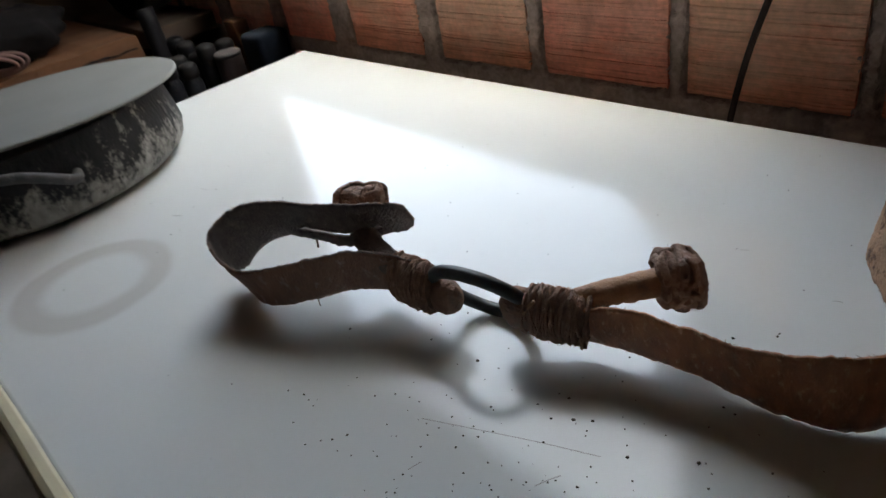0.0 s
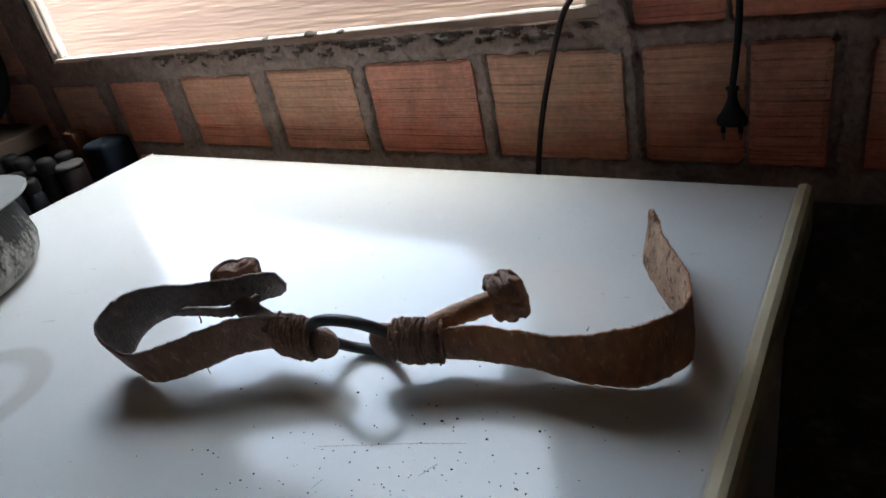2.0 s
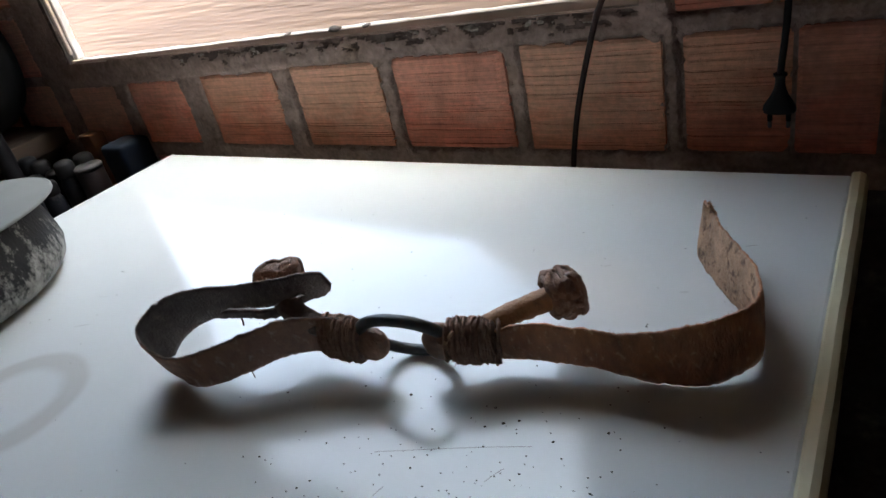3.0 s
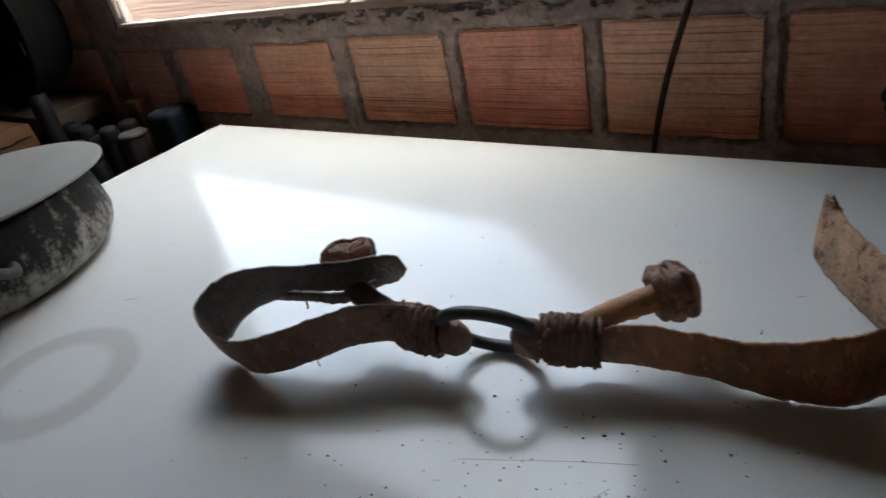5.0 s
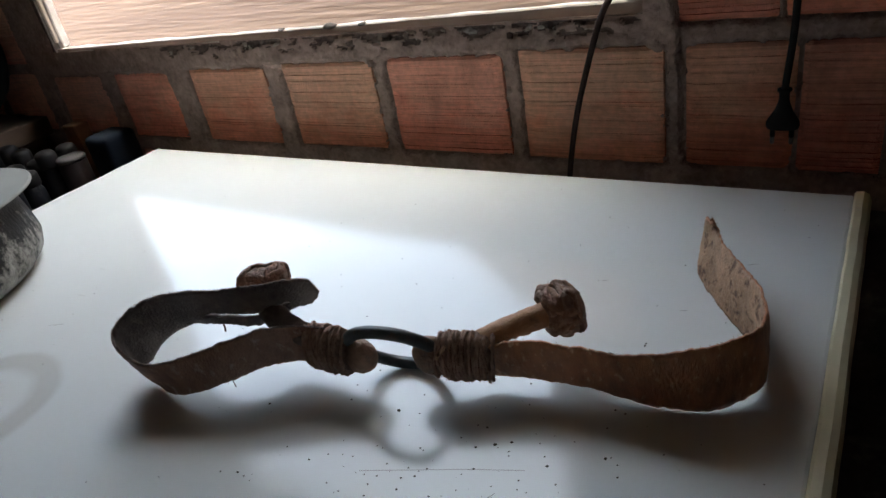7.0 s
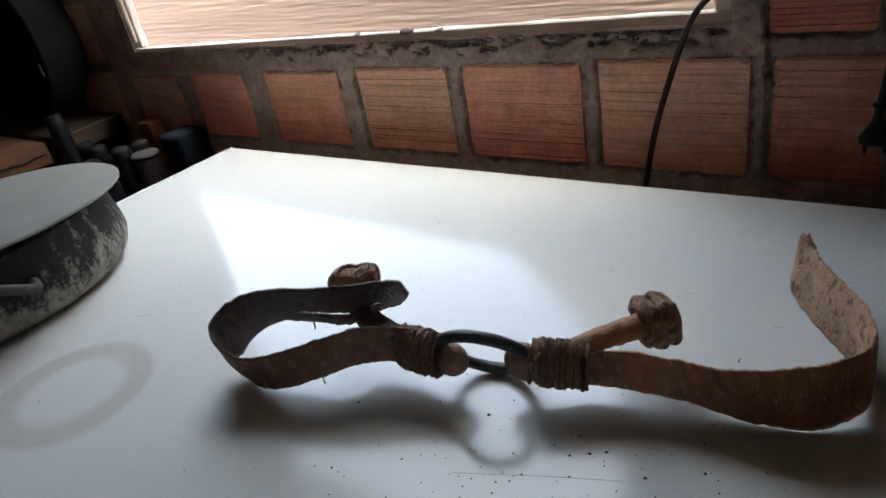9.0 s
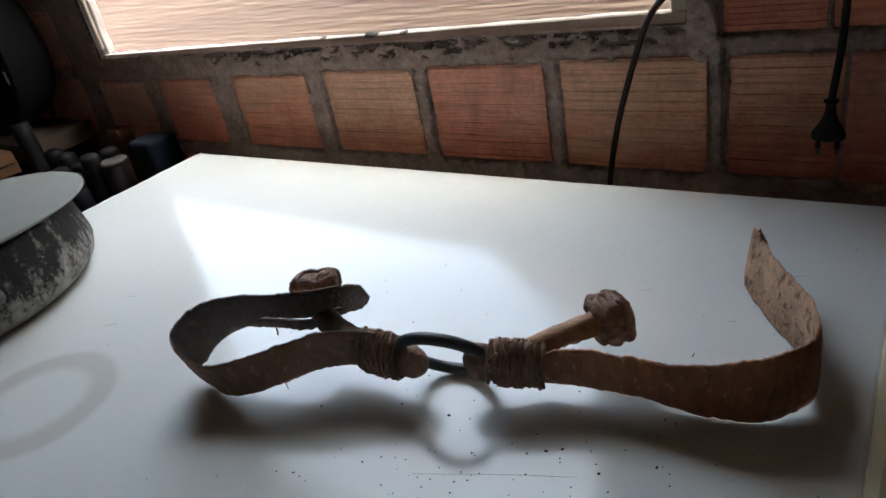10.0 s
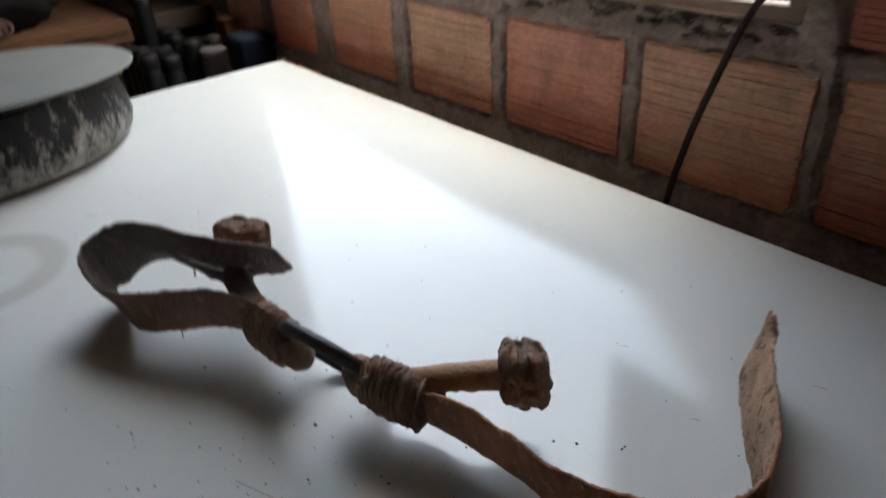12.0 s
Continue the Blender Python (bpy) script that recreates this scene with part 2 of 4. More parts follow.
def clay_material(name, upper, lower, level=0.05):
    """Fired clay drawn through a die: fine level streaks, a paler upper face and a redder burnt lower one, darker smudges."""
    m = material(name, upper, 0.88, vary=0.20, scale=120, bump=0.8, bump_scale=300, random_by="object")
    t = m.node_tree
    scaled = t.nodes["Vector Math"]
    old = scaled.inputs[0].links[0].from_socket
    co = t.nodes["Texture Coordinate"]
    info = t.nodes["Object Info"]
    shift = t.nodes.new("ShaderNodeVectorMath")
    shift.operation = "ADD"
    t.links.new(co.outputs["Object"], shift.inputs[0])
    t.links.new(info.outputs["Location"], shift.inputs[1])

    def grain(stretch, scale, detail, lo, hi, to_lo, to_hi):
        mp = t.nodes.new("ShaderNodeMapping")
        mp.inputs["Scale"].default_value = stretch
        t.links.new(shift.outputs["Vector"], mp.inputs["Vector"])
        n = t.nodes.new("ShaderNodeTexNoise")
        n.inputs["Scale"].default_value, n.inputs["Detail"].default_value = scale, detail
        t.links.new(mp.outputs["Vector"], n.inputs["Vector"])
        r = t.nodes.new("ShaderNodeMapRange")
        r.inputs["From Min"].default_value, r.inputs["From Max"].default_value = lo, hi
        r.inputs["To Min"].default_value, r.inputs["To Max"].default_value = to_lo, to_hi
        t.links.new(n.outputs["Fac"], r.inputs["Value"])
        return r.outputs["Result"]

    def math_node(op, a, b):
        n = t.nodes.new("ShaderNodeMath")
        n.operation = op
        for k, v in enumerate((a, b)):
            if isinstance(v, float):
                n.inputs[k].default_value = v
            else:
                t.links.new(v, n.inputs[k])
        return n.outputs[0]

    axes = t.nodes.new("ShaderNodeSeparateXYZ")
    t.links.new(co.outputs["Object"], axes.inputs["Vector"])
    height = math_node("ADD", axes.outputs["Z"], grain((1.0, 1.0, 1.6), 14.0, 5.0, 0.25, 0.75, -0.055, 0.055))
    burnt = t.nodes.new("ShaderNodeMapRange")
    burnt.inputs["From Min"].default_value, burnt.inputs["From Max"].default_value = level + 0.035, level - 0.025
    t.links.new(height, burnt.inputs["Value"])
    mix = t.nodes.new("ShaderNodeMix")
    mix.data_type = "RGBA"
    mix.inputs["B"].default_value = (*lower, 1)
    t.links.new(burnt.outputs["Result"], mix.inputs["Factor"])
    t.links.new(old, mix.inputs["A"])
    t.links.new(mix.outputs["Result"], scaled.inputs[0])
    streaks = grain((0.035, 1.0, 1.0), 420.0, 3.0, 0.36, 0.64, 0.90, 1.14)
    smudge = grain((1.0, 1.0, 0.35), 22.0, 5.0, 0.30, 0.44, 0.84, 1.0)
    value = scaled.inputs["Scale"].links[0].from_socket
    t.links.new(math_node("MULTIPLY", math_node("MULTIPLY", value, streaks), smudge), scaled.inputs["Scale"])
    return m


M["clay_red"] = clay_material("clay_red", (0.80, 0.375, 0.270), (0.78, 0.285, 0.200))
M["clay_orange"] = clay_material("clay_orange", (0.84, 0.440, 0.295), (0.82, 0.320, 0.210), 0.060)
M["clay_tan"] = clay_material("clay_tan", (0.82, 0.475, 0.325), (0.80, 0.350, 0.230), 0.045)
M["clay_dull"] = clay_material("clay_dull", (0.66, 0.400, 0.320), (0.60, 0.300, 0.230), 0.03)


def lid_material():
    """White lacquered sheet, slightly glossy, with a cup's grey ring mark, smears and fine scratches."""
    m = material("lid_white", (0.664, 0.683, 0.666), 0.24, vary=0.03, scale=9, spec=0.34)
    t = m.node_tree
    p = t.nodes["Principled BSDF"]
    paint = p.inputs["Base Color"].links[0].from_socket
    co = t.nodes["Texture Coordinate"].outputs["Object"]
    away = t.nodes.new("ShaderNodeVectorMath")
    away.operation = "DISTANCE"
    wob = t.nodes.new("ShaderNodeTexNoise")
    wob.inputs["Scale"].default_value = 14
    t.links.new(co, wob.inputs["Vector"])
    t.links.new(co, away.inputs[0])
    away.inputs[1].default_value = (-0.39, -0.135, 0.85)
    uneven = t.nodes.new("ShaderNodeMath")
    uneven.operation = "MULTIPLY_ADD"
    t.links.new(wob.outputs["Fac"], uneven.inputs[0])
    uneven.inputs[1].default_value = 0.012
    t.links.new(away.outputs["Value"], uneven.inputs[2])
    band = t.nodes.new("ShaderNodeValToRGB")
    band.color_ramp.elements[0].position, band.color_ramp.elements[0].color = 0.049, (0, 0, 0, 1)
    band.color_ramp.elements[1].position, band.color_ramp.elements[1].color = 0.062, (0.9, 0.9, 0.9, 1)
    for pos, v in ((0.079, 0.9), (0.087, 0)):
        e = band.color_ramp.elements.new(pos)
        e.color = (v, v, v, 1)
    t.links.new(uneven.outputs[0], band.inputs["Fac"])
    weak = t.nodes.new("ShaderNodeMath")
    weak.operation = "MULTIPLY"
    weak.inputs[1].default_value = 0.38
    t.links.new(band.outputs["Color"], weak.inputs[0])
    mix = t.nodes.new("ShaderNodeMix")
    mix.data_type = "RGBA"
    mix.inputs["B"].default_value = (0.30, 0.27, 0.22, 1)
    t.links.new(weak.outputs[0], mix.inputs["Factor"])
    t.links.new(paint, mix.inputs["A"])
    t.links.new(mix.outputs["Result"], p.inputs["Base Color"])
    smear = t.nodes.new("ShaderNodeTexNoise")
    smear.inputs["Scale"].default_value, smear.inputs["Detail"].default_value = 7, 6
    t.links.new(co, smear.inputs["Vector"])
    gloss = t.nodes.new("ShaderNodeMapRange")
    gloss.inputs["From Min"].default_value, gloss.inputs["From Max"].default_value = 0.3, 0.7
    gloss.inputs["To Min"].default_value, gloss.inputs["To Max"].default_value = 0.095, 0.145
    t.links.new(smear.outputs["Fac"], gloss.inputs["Value"])
    t.links.new(gloss.outputs["Result"], p.inputs["Roughness"])
    normal = None
    for scale, rise in ((10.0, 0.00030), (45.0, 0.00004)):
        swell = t.nodes.new("ShaderNodeTexNoise")
        swell.inputs["Scale"].default_value, swell.inputs["Detail"].default_value = scale, 1
        t.links.new(co, swell.inputs["Vector"])
        dent = t.nodes.new("ShaderNodeBump")
        dent.inputs["Strength"].default_value, dent.inputs["Distance"].default_value = 1.0, rise
        t.links.new(swell.outputs["Fac"], dent.inputs["Height"])
        if normal:
            t.links.new(normal, dent.inputs["Normal"])
        normal = dent.outputs["Normal"]
    t.links.new(normal, p.inputs["Normal"])
    return m


M["lid_white"] = lid_material()


def pan_material():
    """Black enamel, scoured and chipped down to chalky pale metal in ragged patches, most of all low on the side; the
    black near the top also paints in the disc's shade.
    """
    m = material("pan_black", (0.017, 0.017, 0.017), 0.65, spec=0.25, vary=0.5, scale=60, bump=0.6, bump_scale=160, second=(0.26, 0.248, 0.222), second_scale=34, second_at=(0.50, 0.70), stretch=(1.5, 1.5, 0.9))
    t = m.node_tree
    cut = [n for n in t.nodes if n.type == "MAP_RANGE" and abs(n.inputs["From Min"].default_value - 0.50) < 1e-4 and abs(n.inputs["From Max"].default_value - 0.70) < 1e-4][0]
    wear = cut.inputs["Value"].links[0].from_socket
    co = t.nodes["Texture Coordinate"].outputs["Object"]
    sep = t.nodes.new("ShaderNodeSeparateXYZ")
    t.links.new(co, sep.inputs[0])
    low = t.nodes.new("ShaderNodeMapRange")
    low.inputs["From Min"].default_value, low.inputs["From Max"].default_value = 0.862, 0.920
    low.inputs["To Min"].default_value, low.inputs["To Max"].default_value = 0.24, -0.10
    t.links.new(sep.outputs["Z"], low.inputs["Value"])
    scour = t.nodes.new("ShaderNodeTexNoise")
    scour.inputs["Scale"].default_value, scour.inputs["Detail"].default_value, scour.inputs["Roughness"].default_value = 190, 5, 0.7
    t.links.new(co, scour.inputs["Vector"])
    broad = t.nodes.new("ShaderNodeTexNoise")
    broad.inputs["Scale"].default_value, broad.inputs["Detail"].default_value = 13, 3
    t.links.new(co, broad.inputs["Vector"])
    total = wear
    for source, by, shift in ((low.outputs["Result"], 1.0, 0.0), (scour.outputs["Fac"], 0.55, -0.275), (broad.outputs["Fac"], 0.55, -0.275)):
        add = t.nodes.new("ShaderNodeMath")
        add.operation = "MULTIPLY_ADD"
        add.inputs[1].default_value = by
        t.links.new(source, add.inputs[0])
        t.links.new(total, add.inputs[2])
        off = t.nodes.new("ShaderNodeMath")
        off.operation = "ADD"
        off.inputs[1].default_value = shift
        t.links.new(add.outputs[0], off.inputs[0])
        total = off.outputs[0]
    t.links.new(total, cut.inputs["Value"])
    return m


M["pan_black"] = pan_material()


# ---- mesh helpers ----
def part(name, bm, mat, parent=None, label="", smooth=False, inner=None):
    """Links a bmesh as one mesh object, under a thing or a part where one is given."""
    me = bpy.data.meshes.new(name)
    bm.normal_update()
    bm.to_mesh(me)
    bm.free()
    me.materials.append(mat)
    if inner:
        me.materials.append(inner)
    if smooth:
        me.shade_smooth()
    ob = new(name, me)
    ob.parent = parent
    if label:
        ob["label"] = label
    return ob


def thing(name, label, category, group="", kind=""):
    return tagged(new(name), label, category, group, kind)


def box(bm, lo, hi, bevel=0.0, segs=2):
    vs = [bm.verts.new((x, y, z)) for x in (lo[0], hi[0]) for y in (lo[1], hi[1]) for z in (lo[2], hi[2])]
    fs = [bm.faces.new([vs[i] for i in q]) for q in ((0, 1, 3, 2), (4, 6, 7, 5), (0, 4, 5, 1), (2, 3, 7, 6), (0, 2, 6, 4), (1, 5, 7, 3))]
    if bevel:
        es = list({e for f in fs for e in f.edges})
        bmesh.ops.bevel(bm, geom=es, offset=bevel, segments=segs, affect="EDGES", profile=0.5)
    return bm


def boxed(lo, hi, bevel=0.0, segs=2):
    return box(bmesh.new(), lo, hi, bevel, segs)


def lathe(profile, segs=48, origin=(0, 0, 0), axis=(0, 0, 1), wobble=0.0, seed=0.0, caps=True):
    """A turned shape from (radius, height) pairs, along an axis from an origin."""
    bm = bmesh.new()
    q = Vector((0, 0, 1)).rotation_difference(Vector(axis).normalized())
    o = Vector(origin)
    rings = []
    for r, h in profile:
        ring = []
        for k in range(segs):
            a = 2 * math.pi * k / segs
            rr = r * (1 + wobble * noise.noise((math.cos(a) * 2 + seed, math.sin(a) * 2, h * 20)))
            ring.append(bm.verts.new(o + q @ Vector((rr * math.cos(a), rr * math.sin(a), h))))
        rings.append(ring)
    for a, b in zip(rings, rings[1:]):
        for k in range(segs):
            bm.faces.new((a[k], a[(k + 1) % segs], b[(k + 1) % segs], b[k]))
    for ring, flip in ((rings[0], True), (rings[-1], False)) if caps else ():
        bm.faces.new(ring[::-1] if flip else ring)
    return bm


def smooth_line(points, count):
    """Points along a Catmull-Rom curve through the given ones."""
    P = [Vector(p) for p in points]
    P = [2 * P[0] - P[1]] + P + [2 * P[-1] - P[-2]]
    out, n = [], len(points) - 1
    for k in range(count):
        s = k / (count - 1) * n
        i = min(int(s), n - 1)
        u = s - i
        a, b, c, d = P[i : i + 4]
        out.append(0.5 * ((2 * b) + (c - a) * u + (2 * a - 5 * b + 4 * c - d) * u * u + (3 * b - a - 3 * c + d) * u**3))
    return out


def tube(points, radius, segs=10, bm=None, taper=None, closed=False, rough=0.0):
    """A round cord along points; taper gives the radius factor by the share of the length."""
    bm = bm or bmesh.new()
    n = len(points)
    side = None
    rings = []
    for k, p in enumerate(points):
        t = (points[(k + 1) % n] - points[k - 1]) if closed else (points[min(k + 1, n - 1)] - points[max(k - 1, 0)])
        t.normalize()
        if side is None:
            side = t.orthogonal().normalized()
        side = (side - t * side.dot(t)).normalized()
        up = t.cross(side)
        r = radius * (taper(k / (n - 1)) if taper else 1.0)
        ring = []
        for j in range(segs):
            a = 2 * math.pi * j / segs
            v = side * math.cos(a) + up * math.sin(a)
            rr = r * (1 + rough * noise.noise((p + v * radius) * 400))
            ring.append(bm.verts.new(p + v * rr))
        rings.append(ring)
    for a, b in zip(rings, rings[1:] + ([rings[0]] if closed else [])):
        for j in range(segs):
            bm.faces.new((a[j], a[(j + 1) % segs], b[(j + 1) % segs], b[j]))
    if not closed:
        bm.faces.new(rings[0][::-1])
        bm.faces.new(rings[-1])
    return bm


def ribbon(stations, thick=0.003, count=90, across=9, ragged=0.0012, cup=0.0, lumps=0.0012, seed=0.0, slit=None):
    """A leather band from stations of (lower edge, upper edge): a thick sheet with uneven, frayed edges.

    slit: (first, last, column, gap, wide gap), a lengthwise cut between two stations that opens towards its far end."""
    low = smooth_line([s[0] for s in stations], count)
    top = smooth_line([s[1] for s in stations], count)
    bm = bmesh.new()
    rows, lips = [], []
    for k in range(count):
        along = ((low[min(k + 1, count - 1)] + top[min(k + 1, count - 1)]) - (low[max(k - 1, 0)] + top[max(k - 1, 0)])).normalized()
        wide = top[k] - low[k]
        w = wide.length
        wide = wide / max(w, 1e-6)
        face = along.cross(wide).normalized()
        st = k / (count - 1) * (len(stations) - 1)
        row, lip = [], None
        for j in range(across + 1):
            s = j / across
            p = low[k] + wide * (s * w)
            edge = abs(2 * s - 1)
            if j in (0, across):
                p += wide * ragged * (1.6 * noise.noise(p * 260 + Vector((seed, j, 0))) + noise.noise(p * 90))
            p += face * (cup * (1 - edge * edge) + lumps * noise.noise(p * 60 + Vector((seed, 0, 0))) + 0.4 * lumps * noise.noise(p * 220))
            t = thick * (1 - 0.35 * edge**6)
            row.append((p + face * t / 2, p - face * t / 2))
            if slit and j == slit[2] and slit[0] < st < slit[1]:
                u = (st - slit[0]) / (slit[1] - slit[0])
                g = (slit[3] + (slit[4] - slit[3]) * max(0.0, u - 0.45) / 0.55) * min(1.0, u * 9, (1 - u) * 9)
                g *= 1 + 0.35 * noise.noise((st * 7, seed, 1))
                lip = [bm.verts.new(q + wide * g) for q in row[j]]
        made = [[bm.verts.new(q[i]) for q in row] for i in (0, 1)]
        rows.append(made)
        lips.append(lip)
    for k, (a, b) in enumerate(zip(rows, rows[1:])):
        for j in range(across):
            quad = [[a[i][j], b[i][j], b[i][j + 1], a[i][j + 1]] for i in (0, 1)]
            if slit and j == slit[2]:
                for i in (0, 1):
                    if lips[k]:
                        quad[i][0] = lips[k][i]
                    if lips[k + 1]:
                        quad[i][1] = lips[k + 1][i]
            bm.faces.new(quad[0])
            bm.faces.new(quad[1][::-1]).material_index = 1
        if lips[k] or lips[k + 1]:
            c = slit[2]
            for p, q in (([a[0][c], a[1][c]], [b[0][c], b[1][c]]), (lips[k] or [a[0][c], a[1][c]], lips[k + 1] or [b[0][c], b[1][c]])):
                bm.faces.new((p[0], p[1], q[1], q[0]))
        bm.faces.new((a[0][0], a[1][0], b[1][0], b[0][0]))
        bm.faces.new((a[0][across], b[0][across], b[1][across], a[1][across]))
    for r, flip in ((rows[0], False), (rows[-1], True)):
        for j in range(across):
            q = (r[0][j], r[0][j + 1], r[1][j + 1], r[1][j])
            bm.faces.new(q[::-1] if flip else q)
    bmesh.ops.recalc_face_normals(bm, faces=bm.faces)
    return bm


def strands(starts, length, radius, rng, lean=(0, 0, 0)):
    """Short stray fibres."""
    bm = bmesh.new()
    for p in starts:
        d = Vector((rng.uniform(-1, 1), rng.uniform(-1, 1), rng.uniform(-0.6, 1))) + Vector(lean)
        d.normalize()
        n = rng.uniform(0.4, 1.0) * length
        bend = Vector((rng.uniform(-1, 1), rng.uniform(-1, 1), rng.uniform(-1, 1))) * n * 0.35
        tube([p, p + d * n * 0.5 + bend * 0.4, p + d * n + bend], radius, 3, bm, lambda s: 1 - 0.7 * s)
    return bm


def blob(centre, radii, seed, bumps=0.15, freq=60, segs=28, rings=18, turn=None):
    """A lumpy rounded mass."""
    bm = bmesh.new()
    bmesh.ops.create_uvsphere(bm, u_segments=segs, v_segments=rings, radius=1.0)
    q = turn or Matrix.Identity(3)
    for v in bm.verts:
        n = v.co.copy()
        p = Vector((n.x * radii[0], n.y * radii[1], n.z * radii[2]))
        k = 1 + bumps * noise.noise(p * freq + Vector((seed, seed * 2, 0))) + 0.4 * bumps * noise.noise(p * freq * 3)
        v.co = Vector(centre) + q @ (p * k)
    return bm


def knot_point(d, radii, seed, power=3.3, bumps=0.17):
    """Where the direction d leaves a boxy, lumpy knot."""
    d = d.normalized()
    k = (abs(d.x) ** power + abs(d.y) ** power + abs(d.z) ** power) ** (-1 / power)
    p = Vector((d.x * radii[0], d.y * radii[1], d.z * radii[2])) * k
    return p * (1 + bumps * noise.noise(p * 75 + Vector((seed, 0, 0))) + 0.4 * bumps * noise.noise(p * 240))


# ---- the room ----
WALL = 0.503
WIN_L, WIN_R, WIN_B, WIN_T = -1.155, 0.045, 1.011, 2.03
TOP = 0.85
# left edge of the added leaf that blocks window light
LIGHT_BLOCK_L = -0.12

north = tagged(new("wall_north"), "unplastered wall of grooved clay blocks in rough grey mortar", "wall", kind="structure")
bm = bmesh.new()
box(bm, (-1.90, WALL + 0.010, 0.0), (WIN_L - 0.02, WALL + 0.028, 2.5))
box(bm, (-1.90, WALL + 0.028, 0.0), (WIN_L - 0.22, 0.60, 2.5))
box(bm, (WIN_L - 0.02, WALL + 0.010, 0.0), (WIN_R, 0.533, WIN_B - 0.006))
box(bm, (WIN_L - 0.22, WALL + 0.029, 0.0), (WIN_L - 0.02, 0.533, WIN_B - 0.006))
box(bm, (WIN_L - 0.02, WALL + 0.010, WIN_T), (WIN_R, 0.60, 2.5))
box(bm, (WIN_R, WALL + 0.010, 0.0), (1.70, 0.60, 2.5))
part("wall_core", bm, M["mortar_dark"], north)

for name, lo, hi, label in (
    ("wall_south", (-2.04, -2.04, 0), (1.84, -1.9, 2.5), "dim bare masonry wall at the back of the room"),
    ("wall_west", (-2.04, -1.9, 0), (-1.90, 0.66, 2.5), "dim bare masonry wall at the bench end of the room"),
    ("wall_east", (1.70, -1.9, 0), (1.84, 0.66, 2.5), "dim bare masonry wall beside the dark corner"),
):
    w = part(name, boxed(lo, hi), M["wall_plain"])
    tagged(w, label, "wall", kind="structure")
tagged(part("floor", boxed((-2.04, -2.04, -0.12), (1.84, 0.66, 0.0)), M["floor"]), "worn dark cement floor of the store room", "floor", kind="structure")
tagged(part("ceiling", boxed((-2.04, -2.04, 2.5), (1.84, 0.80, 2.64)), M["ceiling"]), "dim bare slab ceiling of the store room", "ceiling", kind="structure")


# window: a thin painted frame and a white plastered sill outside it
window = tagged(new("window_1"), "low window with a weathered off-white painted frame", "window", kind="structure")
YF0, YF1 = WALL + 0.002, WALL + 0.014


def worn_bar(lo, hi, seed, cuts=60, amp=0.0012):
    """A painted bar whose long faces are a little uneven."""
    bm = bmesh.new()
    box(bm, lo, hi, 0.002, 1)
    long_axis = max(range(3), key=lambda i: hi[i] - lo[i])
    n = Vector((0, 0, 0))
    n[long_axis] = 1
    for k in range(1, cuts):
        at = Vector(lo)
        at[long_axis] = lo[long_axis] + (hi[long_axis] - lo[long_axis]) * k / cuts
        bmesh.ops.bisect_plane(bm, geom=bm.verts[:] + bm.edges[:] + bm.faces[:], plane_co=at, plane_no=n)
    for v in bm.verts:
        p = v.co * 25 + Vector((seed, 0, 0))
        v.co += Vector((noise.noise(p), noise.noise(p + Vector((9, 0, 0))), noise.noise(p + Vector((0, 9, 0))))) * amp
    return bm


def rail_low(x):
    """The rail's lower edge, which climbs a little towards the right stile."""
    return WIN_B + 0.009 * (x - WIN_L) / (WIN_R - WIN_L)


rail = worn_bar((WIN_L, YF0, WIN_B), (WIN_R, YF1, WIN_B + 0.016), 1)
for v in rail.verts:
    u = (v.co.x - WIN_L) / (WIN_R - WIN_L)
    v.co.z = rail_low(v.co.x) + (v.co.z - WIN_B) * (0.42 + 0.56 * u)
part("bottom_rail", rail, M["frame_paint"], window)
part("left_stile", worn_bar((WIN_L, YF0 + 0.002, WIN_B + 0.018), (WIN_L + 0.006, YF1 - 0.002, WIN_T), 2), M["frame_paint"], window)
part("right_stile", worn_bar((WIN_R - 0.020, YF0 + 0.002, WIN_B + 0.018), (WIN_R, YF1 - 0.002, WIN_T), 3), M["frame_paint"], window)
part("top_rail", worn_bar((WIN_L + 0.024, YF0, WIN_T - 0.03), (WIN_R - 0.022, YF1, WIN_T), 4), M["frame_paint"], window)
sill = worn_bar((WIN_L - 0.015, YF1 + 0.003, WIN_B - 0.010), (WIN_R - 0.002, 0.536, WIN_B + 0.004), 5, 120, 0.002)
for v in sill.verts:
    v.co.z += 0.017 * (v.co.x - WIN_L) / (WIN_R - WIN_L)
part("sill", sill, M["sill_white"], window, "sunlit white plastered outer sill")
part("outer_jamb", worn_bar((WIN_L - 0.012, YF1 + 0.003, WIN_B + 0.006), (WIN_L + 0.004, 0.536, WIN_T), 6, 90, 0.003), M["sill_white"], window, "ragged white plastered outer jamb")
# unseen plank leaf, added to keep skylight off the lid's right end
bm = bmesh.new()
for z in (1.26, 1.78):
    box(bm, (LIGHT_BLOCK_L + 0.01, YF0 - 0.016, z), (WIN_R - 0.028, YF0 - 0.001, z + 0.07), 0.002, 1)
shutter = part("shutter", bm, M["plank_wood"], window, "unseen plank leaf added to block light at the right")
n_boards = 4
for k in range(n_boards):
    wide = (WIN_R - 0.024 - LIGHT_BLOCK_L) / n_boards
    part("board", worn_bar((LIGHT_BLOCK_L + wide * k + 0.0005, YF0 + 0.001, 1.165), (LIGHT_BLOCK_L + wide * (k + 1) - 0.0005, YF1 - 0.001, WIN_T - 0.034), 20 + k, 14, 0.001), M["plank_wood"], shutter)
